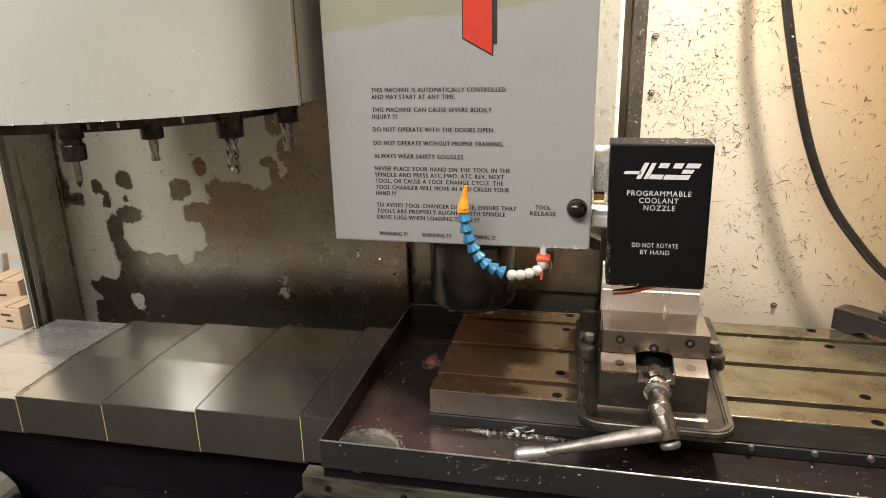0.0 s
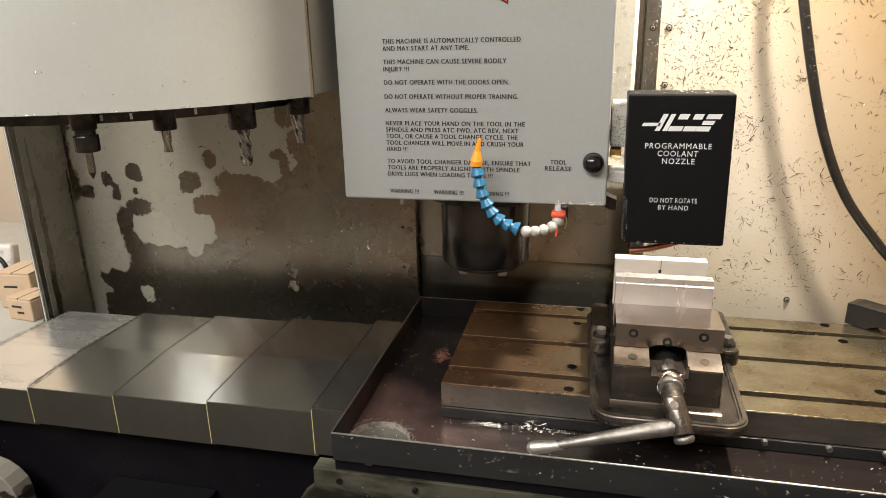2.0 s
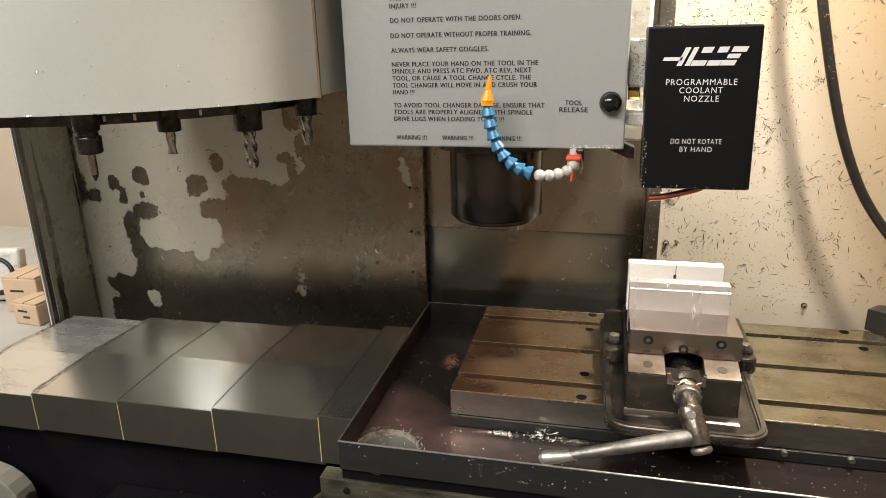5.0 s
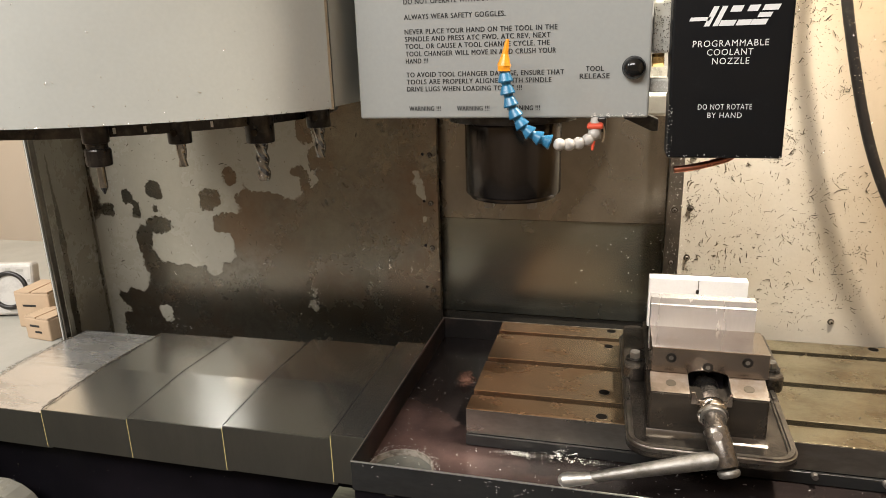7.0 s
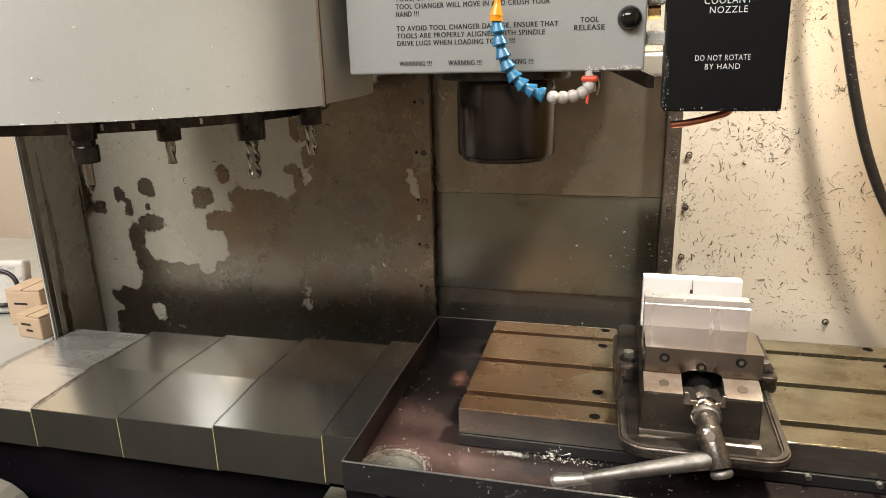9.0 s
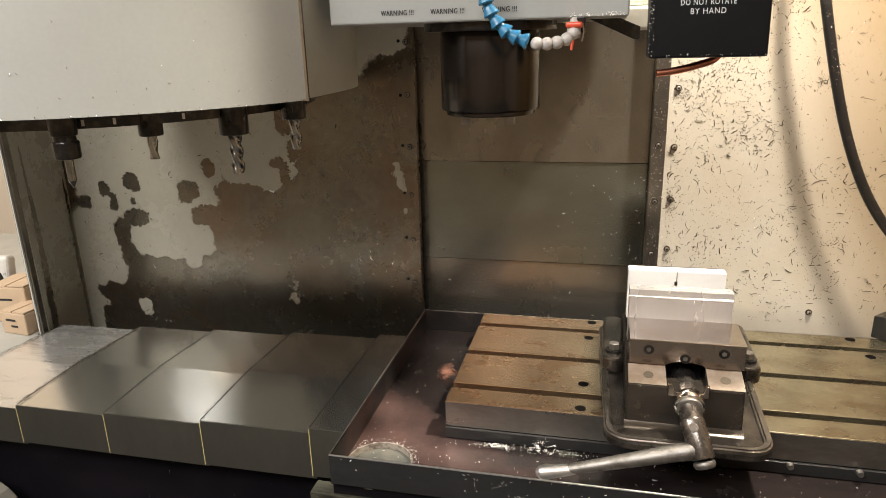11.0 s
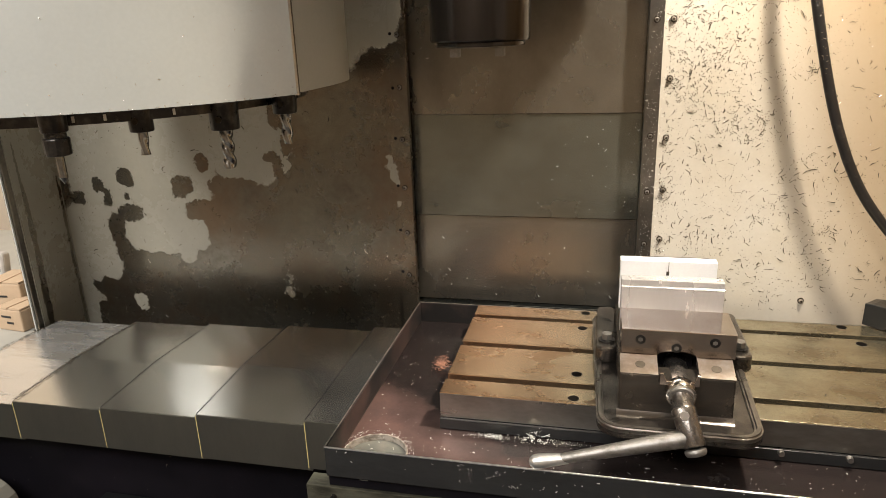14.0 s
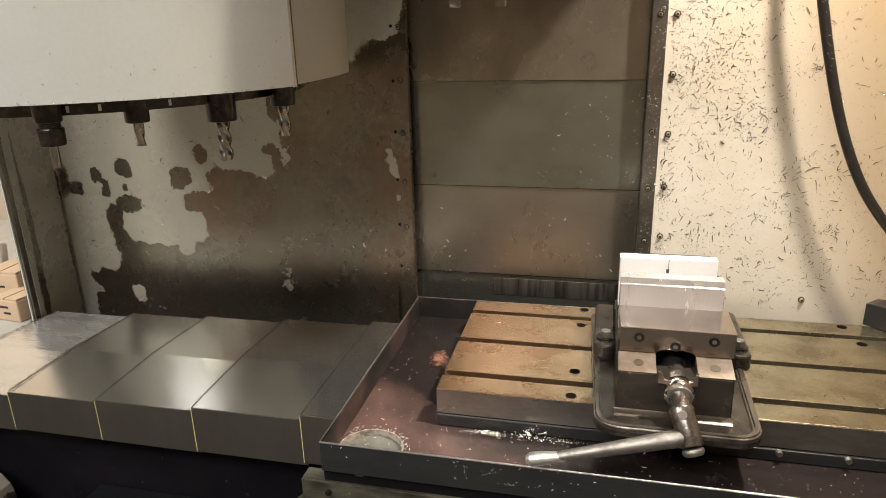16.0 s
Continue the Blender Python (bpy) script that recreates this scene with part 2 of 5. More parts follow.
def sludged(m, x0, y0, slope, color, soft=0.05):
    """Black dried sludge with pale flecks, lying behind a slanting, uneven line on a floor."""
    nt = m.node_tree
    b = nt.nodes["Principled BSDF"]
    src = b.inputs["Base Color"].links[0].from_socket
    tc = nt.nodes.new("ShaderNodeTexCoord")
    sep = nt.nodes.new("ShaderNodeSeparateXYZ")
    nt.links.new(tc.outputs["Object"], sep.inputs[0])
    out = sep.outputs["Y"]
    no = nt.nodes.new("ShaderNodeTexNoise")
    no.inputs["Scale"].default_value, no.inputs["Detail"].default_value = 14, 7
    nt.links.new(tc.outputs["Object"], no.inputs["Vector"])
    for other, k in ((sep.outputs["X"], -slope), (no.outputs["Fac"], 0.16)):
        n = nt.nodes.new("ShaderNodeMath")
        n.operation = "MULTIPLY_ADD"
        nt.links.new(other, n.inputs[0])
        n.inputs[1].default_value = k
        nt.links.new(out, n.inputs[2])
        out = n.outputs[0]
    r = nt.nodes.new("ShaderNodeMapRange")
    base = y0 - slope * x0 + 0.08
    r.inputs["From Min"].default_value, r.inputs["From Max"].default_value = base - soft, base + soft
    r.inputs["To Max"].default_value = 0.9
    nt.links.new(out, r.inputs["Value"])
    fleck = nt.nodes.new("ShaderNodeTexNoise")
    fleck.inputs["Scale"].default_value, fleck.inputs["Detail"].default_value, fleck.inputs["Roughness"].default_value = 26, 9, 0.75
    nt.links.new(tc.outputs["Object"], fleck.inputs["Vector"])
    fr = nt.nodes.new("ShaderNodeMapRange")
    fr.inputs["From Min"].default_value, fr.inputs["From Max"].default_value, fr.inputs["To Max"].default_value = 0.60, 0.76, 0.35
    nt.links.new(fleck.outputs["Fac"], fr.inputs["Value"])
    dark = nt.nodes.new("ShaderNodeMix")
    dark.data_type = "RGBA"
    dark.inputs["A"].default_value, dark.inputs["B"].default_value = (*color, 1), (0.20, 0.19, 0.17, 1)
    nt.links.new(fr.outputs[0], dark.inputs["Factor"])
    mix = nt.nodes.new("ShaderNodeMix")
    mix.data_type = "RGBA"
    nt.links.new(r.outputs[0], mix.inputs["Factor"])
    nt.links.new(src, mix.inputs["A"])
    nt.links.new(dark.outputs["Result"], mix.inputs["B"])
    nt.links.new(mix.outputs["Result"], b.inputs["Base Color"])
    return m


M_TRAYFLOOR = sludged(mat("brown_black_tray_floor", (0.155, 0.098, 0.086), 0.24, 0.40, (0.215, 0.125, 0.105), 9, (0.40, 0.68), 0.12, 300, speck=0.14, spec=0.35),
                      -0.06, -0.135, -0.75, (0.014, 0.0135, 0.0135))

# ---- building helpers ----


def thing(name, label, category, group="", kind=""):
    return tagged(new(name), label, category, group, kind)


def part(name, bm, material, parent=None, label="", smooth=False):
    me = bpy.data.meshes.new(name)
    bm.to_mesh(me)
    bm.free()
    me.materials.append(material)
    if smooth:
        for p in me.polygons:
            p.use_smooth = True
        me.set_sharp_from_angle(angle=radians(38))
    ob = new(name, me)
    ob.parent = parent
    return tagged(ob, label)


def box(x0, x1, y0, y1, z0, z1, bevel=0.0, seg=2, bm=None):
    bm = bm or bmesh.new()
    out = bmesh.ops.create_cube(bm, size=1, matrix=Matrix.Translation(((x0 + x1) / 2, (y0 + y1) / 2, (z0 + z1) / 2))
                                @ Matrix.Diagonal((x1 - x0, y1 - y0, z1 - z0, 1)))
    if bevel:
        edges = list({e for v in out["verts"] for e in v.link_edges})
        bmesh.ops.bevel(bm, geom=edges, offset=bevel, segments=seg, affect="EDGES", profile=0.5)
    return bm


def cyl(p0, p1, r0, r1=None, seg=32, bm=None, bevel=0.0):
    bm = bm or bmesh.new()
    p0, p1 = Vector(p0), Vector(p1)
    d = p1 - p0
    m = Matrix.Translation((p0 + p1) / 2) @ d.to_track_quat("Z", "Y").to_matrix().to_4x4()
    out = bmesh.ops.create_cone(bm, cap_ends=True, segments=seg, radius1=r0, radius2=r0 if r1 is None else r1, depth=d.length, matrix=m)
    if bevel:
        edges = [e for e in {e for v in out["verts"] for e in v.link_edges} if any(len(f.verts) > 4 for f in e.link_faces)]
        bmesh.ops.bevel(bm, geom=edges, offset=bevel, segments=2, affect="EDGES", profile=0.5)
    return bm


def prism(outline, lo, hi, axis="z", bevel=0.0, bm=None):
    """A closed outline of (a, b) pairs pushed from lo to hi along an axis."""
    bm = bm or bmesh.new()

    def at(a, b, c):
        return {"z": (a, b, c), "y": (a, c, b), "x": (c, a, b)}[axis]
    low = [bm.verts.new(at(a, b, lo)) for a, b in outline]
    top = [bm.verts.new(at(a, b, hi)) for a, b in outline]
    n = len(outline)
    faces = [bm.faces.new(low), bm.faces.new(top)] + [bm.faces.new((low[i], low[(i + 1) % n], top[(i + 1) % n], top[i])) for i in range(n)]
    bmesh.ops.recalc_face_normals(bm, faces=faces)
    if bevel:
        edges = [e for f in faces[:2] for e in f.edges]
        bmesh.ops.bevel(bm, geom=edges, offset=bevel, segments=2, affect="EDGES", profile=0.5)
    return bm


def rounded(x0, x1, y0, y1, r, seg=6):
    pts = []
    for cx, cy, a0 in ((x1 - r, y1 - r, 0), (x0 + r, y1 - r, 90), (x0 + r, y0 + r, 180), (x1 - r, y0 + r, 270)):
        for i in range(seg + 1):
            a = radians(a0 + 90 * i / seg)
            pts.append((cx + r * math.cos(a), cy + r * math.sin(a)))
    return pts


def tube(points, r, seg=12, bm=None, closed_ends=True):
    """A round tube through points, bent smoothly (Catmull-Rom)."""
    bm = bm or bmesh.new()
    P = [Vector(p) for p in points]
    P = [2 * P[0] - P[1]] + P + [2 * P[-1] - P[-2]]
    path = []
    for i in range(1, len(P) - 2):
        for k in range(8):
            t = k / 8
            a, b, c, d = P[i - 1:i + 3]
            path.append(0.5 * ((2 * b) + (c - a) * t + (2 * a - 5 * b + 4 * c - d) * t * t + (3 * b - a - 3 * c + d) * t ** 3))
    path.append(P[-2])
    rings = []
    for i, p in enumerate(path):
        d = (path[min(i + 1, len(path) - 1)] - path[max(i - 1, 0)]).normalized()
        u = d.orthogonal() if i == 0 else (u - d * u.dot(d))
        u.normalize()
        w = d.cross(u)
        rings.append([bm.verts.new(p + r * (math.cos(2 * math.pi * k / seg) * u + math.sin(2 * math.pi * k / seg) * w)) for k in range(seg)])
    for a, b in zip(rings, rings[1:]):
        for k in range(seg):
            bm.faces.new((a[k], a[(k + 1) % seg], b[(k + 1) % seg], b[k]))
    bm.faces.new(rings[0][::-1])
    bm.faces.new(rings[-1])
    return bm


def part_of_chips(name, spots, material, parent, size, seed):
    """Chips that cling to a thing and move with it."""
    ob = chips(name, spots, material, "", size, seed)
    ob.parent = parent
    return ob


def single(name, bm, material, label, category, kind="", group="", smooth=False):
    return tagged(part(name, bm, material, None, "", smooth), label, category, group, kind)


def chips(name, places, material, label, size, seed, thick=1.0):
    """Many thin curled slivers; places gives (point, normal, spread)."""
    rnd = random.Random(seed)
    verts, faces = [], []
    for p, nrm in places(rnd):
        nrm = Vector(nrm)
        u = nrm.orthogonal().normalized()
        u.rotate(Matrix.Rotation(rnd.uniform(0, 6.283), 3, nrm))
        w = nrm.cross(u)
        L = size[0] + (size[1] - size[0]) * rnd.random() ** 4
        W = thick * (rnd.uniform(0.0002, 0.0006) + 0.03 * L * rnd.random() ** 2)
        lift = rnd.uniform(0.0, 0.35) * L
        bend = rnd.gauss(0, 0.30 if rnd.random() < 0.3 else 0.07) * L
        if rnd.random() < 0.06:
            W *= 1.6
        base = len(verts)
        for i in range(4):
            s = i / 3 - 0.5
            c = Vector(p) + u * s * L + w * bend * (s * s * 4 - 0.5) + nrm * (0.0006 + lift * (0.25 - s * s))
            verts += [tuple(c - w * W * (1 - abs(s))), tuple(c + w * W * (1 - abs(s)) + nrm * W * rnd.uniform(0, 1))]
        for i in range(3):
            a = base + 2 * i
            faces.append((a, a + 1, a + 3, a + 2))
    me = bpy.data.meshes.new(name)
    me.from_pydata(verts, [], faces)
    me.materials.append(material)
    return tagged(new(name, me), label, "chips" if label else "", kind="stuff")


def wall_spots(n, x0, x1, z0, z1, y=0.234, power=1.0, clumps=0):
    """Places on a wall; with clumps most of them gather in loose swarms."""
    def go(rnd):
        swarms = [(x0 + (x1 - x0) * rnd.random() ** power, rnd.uniform(z0, z1), rnd.uniform(0.01, 0.035)) for _ in range(clumps)]
        for _ in range(n):
            x, z = x0 + (x1 - x0) * rnd.random() ** power, rnd.uniform(z0, z1)
            if swarms and rnd.random() < 0.6:
                a, b, r = rnd.choice(swarms)
                x, z = min(x1, max(x0, rnd.gauss(a, r))), min(z1, max(z0, rnd.gauss(b, r)))
            yield (x, y, z), (0, -1, 0)
    return go


def floor_spots(n, x0, x1, y0, y1, z, heap=None):
    def go(rnd):
        for _ in range(n):
            if heap:
                yield (rnd.gauss((x0 + x1) / 2, (x1 - x0) / 3), rnd.gauss((y0 + y1) / 2, (y1 - y0) / 3), z + rnd.random() * heap), (0, 0, 1)
            else:
                yield (rnd.uniform(x0, x1), rnd.uniform(y0, y1), z), (0, 0, 1)
    return go

# ---- the room round the machine ----
ROOM = (-3.2, 2.6, -3.0, 1.5)


def build_room():
    x0, x1, y0, y1 = ROOM
    z0, z1 = -1.0, 2.3
    single("floor", box(x0, x1, y0, y1, z0 - 0.1, z0), M_CONCRETE, "grey concrete shop floor", "floor", "structure")
    single("ceiling", box(x0, x1, y0, y1, z1, z1 + 0.1), M_ROOM, "plain pale ceiling", "ceiling", "structure")
    single("wall_north", box(x0, x1, y1, y1 + 0.1, z0, z1), M_ROOM, "beige painted shop wall", "wall", "structure")
    single("wall_south", box(x0, x1, y0 - 0.1, y0, z0, z1), M_ROOM, "beige painted shop wall", "wall", "structure")
    single("wall_west", box(x0 - 0.1, x0, y0, y1, z0, z1), M_ROOM, "beige painted shop wall", "wall", "structure")
    single("wall_east", box(x1, x1 + 0.1, y0, y1, z0, z1), M_ROOM, "beige painted shop wall", "wall", "structure")


build_room()

# ---- the machine's enclosure ----
WALL = 0.234


def wall_paint(paint_patches, bare_patches, rag_size, along="X", tint=1.0, smear=None):
    """Flaked grey paint over bare, oily sheet steel; paint is left where rounded patches overlap."""
    m = bpy.data.materials.new("flaked_paint_on_steel")
    m.use_nodes = True
    nt = m.node_tree
    b = nt.nodes["Principled BSDF"]

    def node(kind, **values):
        n = nt.nodes.new(kind)
        for k, v in values.items():
            n.inputs[k].default_value = v
        return n

    def math_node(op, a, bb=None):
        n = nt.nodes.new("ShaderNodeMath")
        n.operation = op
        for i, q in enumerate((a, bb)):
            if q is None:
                continue
            if isinstance(q, (int, float)):
                n.inputs[i].default_value = q
            else:
                nt.links.new(q, n.inputs[i])
        return n.outputs[0]
    tc = nt.nodes.new("ShaderNodeTexCoord")
    rag = node("ShaderNodeTexNoise", Scale=30.0, Detail=11.0, Roughness=0.70)
    nt.links.new(tc.outputs["Object"], rag.inputs["Vector"])
    fine = node("ShaderNodeTexNoise", Scale=130.0, Detail=6.0, Roughness=0.75)
    nt.links.new(tc.outputs["Object"], fine.inputs["Vector"])
    jag = nt.nodes.new("ShaderNodeVectorMath")
    jag.operation = "MULTIPLY_ADD"
    nt.links.new(fine.outputs["Color"], jag.inputs[0])
    jag.inputs[1].default_value = (0.26, 0.26, 0.26)
    nt.links.new(rag.outputs["Color"], jag.inputs[2])
    sub = nt.nodes.new("ShaderNodeVectorMath")
    sub.operation = "SUBTRACT"
    sub.inputs[1].default_value = (0.63, 0.63, 0.63)
    nt.links.new(jag.outputs[0], sub.inputs[0])
    sc = nt.nodes.new("ShaderNodeVectorMath")
    sc.operation = "SCALE"
    sc.inputs["Scale"].default_value = rag_size
    nt.links.new(sub.outputs[0], sc.inputs[0])
    add = nt.nodes.new("ShaderNodeVectorMath")
    nt.links.new(tc.outputs["Object"], add.inputs[0])
    nt.links.new(sc.outputs[0], add.inputs[1])
    sep = nt.nodes.new("ShaderNodeSeparateXYZ")
    nt.links.new(add.outputs[0], sep.inputs[0])
    X, Z = sep.outputs[along], sep.outputs["Z"]

    def blob(cx, cz, rx, rz):
        dx = math_node("DIVIDE", math_node("SUBTRACT", X, cx), rx)
        dz = math_node("DIVIDE", math_node("SUBTRACT", Z, cz), rz)
        return math_node("SUBTRACT", math_node("POWER", math_node("ADD", math_node("POWER", math_node("ABSOLUTE", dx), 3.0), math_node("POWER", math_node("ABSOLUTE", dz), 3.0)), 0.3333), 1.0)
    field = None
    for patch in paint_patches:
        d = blob(*patch)
        field = d if field is None else math_node("MINIMUM", field, d)
    for patch in bare_patches:
        field = math_node("MAXIMUM", field, math_node("MULTIPLY", blob(*patch), -1.0))
    edge = node("ShaderNodeMapRange", **{"From Min": -0.02, "From Max": 0.02})
    nt.links.new(field, edge.inputs["Value"])
    bare = edge.outputs[0]
    stain = node("ShaderNodeTexNoise", Scale=5.0, Detail=8.0, Roughness=0.65)
    grime = node("ShaderNodeTexNoise", Scale=60.0, Detail=6.0, Roughness=0.7)
    for n in (stain, grime):
        nt.links.new(tc.outputs["Object"], n.inputs["Vector"])

    def blend(f, a, c, blend_type="MIX"):
        n = nt.nodes.new("ShaderNodeMix")
        n.data_type, n.blend_type = "RGBA", blend_type
        for s, q in (("Factor", f), ("A", a), ("B", c)):
            if isinstance(q, (tuple, int, float)):
                n.inputs[s].default_value = (*q, 1) if isinstance(q, tuple) else q
            else:
                nt.links.new(q, n.inputs[s])
        return n.outputs["Result"]
    s1 = node("ShaderNodeMapRange", **{"From Min": 0.35, "From Max": 0.68})
    nt.links.new(stain.outputs["Fac"], s1.inputs["Value"])
    g1 = node("ShaderNodeMapRange", **{"From Min": 0.35, "From Max": 0.8})
    nt.links.new(grime.outputs["Fac"], g1.inputs["Value"])
    steel = blend(s1.outputs[0], (0.275, 0.265, 0.22), (0.165, 0.14, 0.105))
    steel = blend(math_node("MULTIPLY", g1.outputs[0], 0.35), steel, (0.05, 0.042, 0.034))
    rust = node("ShaderNodeTexNoise", Scale=4.2, Detail=7.0, Roughness=0.6)
    shifted = nt.nodes.new("ShaderNodeVectorMath")
    shifted.inputs[1].default_value = (3.1, 0.0, 1.7)
    nt.links.new(tc.outputs["Object"], shifted.inputs[0])
    nt.links.new(shifted.outputs[0], rust.inputs["Vector"])
    r1 = node("ShaderNodeMapRange", **{"From Min": 0.45, "From Max": 0.62, "To Max": 0.7})
    nt.links.new(rust.outputs["Fac"], r1.inputs["Value"])
    steel = blend(r1.outputs[0], steel, (0.195, 0.130, 0.082))
    if smear:
        soft = node("ShaderNodeMapRange", **{"From Min": -0.9, "From Max": 0.3, "To Min": 0.75, "To Max": 0.0})
        nt.links.new(blob(*smear), soft.inputs["Value"])
        steel = blend(math_node("MULTIPLY", soft.outputs[0], g1.outputs[0]), steel, (0.42, 0.40, 0.36))
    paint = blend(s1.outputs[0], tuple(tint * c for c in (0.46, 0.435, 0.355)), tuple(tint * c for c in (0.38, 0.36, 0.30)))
    paint = blend(math_node("MULTIPLY", g1.outputs[0], 0.12), paint, (0.20, 0.17, 0.12))
    nt.links.new(blend(bare, paint, steel), b.inputs["Base Color"])
    nt.links.new(math_node("MULTIPLY", bare, 0.85), b.inputs["Metallic"])
    nt.links.new(math_node("ADD", math_node("MULTIPLY", grime.outputs["Fac"], 0.14), math_node("ADD", math_node("MULTIPLY", stain.outputs["Fac"], 0.45), -0.02)), b.inputs["Roughness"])
    bp = node("ShaderNodeBump", Strength=0.6, Distance=0.0015)
    nt.links.new(math_node("ADD", math_node("MULTIPLY", bare, -1.0), math_node("MULTIPLY", grime.outputs["Fac"], 0.15)), bp.inputs["Height"])
    nt.links.new(bp.outputs[0], b.inputs["Normal"])
    return m


# centre x, centre z, half width, half height of paint left on, and of paint lost, on the back wall
PAINT_PATCHES = ((-0.79, 0.29, 0.20, 0.135), (-0.743, 0.115, 0.111, 0.05), (-0.69, 0.07, 0.02, 0.024), (-0.942, 0.086, 0.0725, 0.10), (-1.0, -0.07, 0.036, 0.095),
                 (-0.841, -0.062, 0.0165, 0.0185), (-0.955, -0.053, 0.014, 0.0145), (-0.51, 0.37, 0.105, 0.135), (-0.182, 0.262, 0.0095, 0.022), (-0.190, 0.284, 0.0085, 0.016),
                 (-0.175, 0.196, 0.0055, 0.0055), (-0.203, 0.574, 0.05, 0.065), (-0.424, 0.278, 0.014, 0.0115), (-0.446, -0.014, 0.0085, 0.013), (-0.441, 0.016, 0.004, 0.010), (-0.6, 0.62, 0.4, 0.2))
BARE_PATCHES = ((-0.826, 0.243, 0.0185, 0.021), (-0.681, 0.229, 0.0285, 0.0185), (-0.693, 0.212, 0.0175, 0.013), (-0.625, 0.279, 0.015, 0.0195), (-0.903, 0.226, 0.0145, 0.0145),
                (-0.883, 0.198, 0.0115, 0.0235), (-0.963, 0.193, 0.021, 0.016), (-0.829, 0.199, 0.0065, 0.0105), (-0.829, 0.161, 0.034, 0.0185), (-0.873, 0.12, 0.0215, 0.033),
                (-0.868, 0.075, 0.017, 0.036), (-0.921, -0.029, 0.037, 0.0255), (-0.641, 0.172, 0.042, 0.024), (-0.436, 0.38, 0.018, 0.027), (-0.459, 0.294, 0.0165, 0.011),
                (-0.442, 0.272, 0.012, 0.0255), (-0.556, 0.230, 0.060, 0.0175), (-0.381, 0.377, 0.032, 0.042), (-0.416, 0.323, 0.014, 0.024))
# the same on the angled end panel; the last one darkens its inner corner
END_PAINT = ((0.15, 0.4, 0.30, 1.2),)
END_BARE = ((0.088, 0.09, 0.010, 0.17), (0.081, -0.03, 0.008, 0.11), (0.084, 0.27, 0.004, 0.08), (0.222, 0.05, 0.006, 0.20))
M_FLAKED = wall_paint(PAINT_PATCHES, BARE_PATCHES, 0.047, smear=(-0.57, 0.055, 0.17, 0.06))


def build_enclosure():
    # back wall left of the column, right of it, and the angled end panel
    w = thing("wall_back", "grey back panel with paint flaked off bare steel", "wall", kind="structure")
    part("panel", box(-1.012, -0.146, WALL, WALL + 0.02, -1.0, 1.3), M_FLAKED, w)
    part("flange", box(-0.178, -0.1435, WALL - 0.0035, WALL - 0.0005, -0.16, 1.2, 0.001), M_FLAKED, w)
    r = thing("wall_back_right", "warm white back panel spattered with chips", "wall", kind="structure")
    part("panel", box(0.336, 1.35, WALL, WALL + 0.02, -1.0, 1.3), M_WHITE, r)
    part("trim_strip", box(0.309, 0.3355, WALL - 0.006, WALL + 0.012, -0.2, 1.2, 0.001), M_TABLESIDE, r, "dark steel edge strip")
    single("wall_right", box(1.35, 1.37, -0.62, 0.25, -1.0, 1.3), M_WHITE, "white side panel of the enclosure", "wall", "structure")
    e = thing("wall_end", "grey stained end panel with a folded edge", "wall", kind="structure")
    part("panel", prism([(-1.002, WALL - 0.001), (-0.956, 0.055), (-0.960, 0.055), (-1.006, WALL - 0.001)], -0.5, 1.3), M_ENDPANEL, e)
    part("post", box(-0.970, -0.9565, 0.040, 0.0545, -0.5, 1.3, 0.002), M_TABLESIDE, e, "dark folded edge post")
    part("post_lip", box(-0.9645, -0.9615, 0.0365, 0.0398, -0.5, 1.3), M_DRUM, e, "pale edge strip")
    # bolts beside the column cover
    for x, zs, y in ((-0.159, (0.535, 0.435, 0.332, 0.232, 0.135, 0.04), WALL - 0.0036), (0.3515, (0.545, 0.442, 0.335, 0.235, 0.137), WALL),
                     (0.3225, (0.545, 0.339, 0.232, 0.128), WALL - 0.0061), (0.618, (0.022,), WALL)):
        for z in zs:
            b = thing("panel_bolt", "dark button head bolt in the back panel", "bolt", "panel bolts")
            part("washer", cyl((x, y, z), (x, y - 0.0012, z), 0.0058, seg=16), M_SLOT, b)
            part("bolt_head", cyl((x, y - 0.0012, z), (x, y - 0.0058, z), 0.0042, 0.0036, 12, bevel=0.0008), M_HANDLE if x < 0.33 else M_WORN, b)
            part("hex_socket", cyl((x, y - 0.0057, z), (x, y - 0.0061, z), 0.0021, seg=6), M_SLOT, b)
    for z in (0.537, 0.434, 0.334, 0.236, 0.14, 0.047):
        part("screw_hole", cyl((-0.1735, WALL - 0.0030, z), (-0.1735, WALL - 0.0041, z), 0.0032, seg=12), M_DARK, w)


# The end panel's shade is put into its paint as a darker tint.
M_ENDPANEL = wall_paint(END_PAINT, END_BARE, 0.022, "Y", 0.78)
build_enclosure()


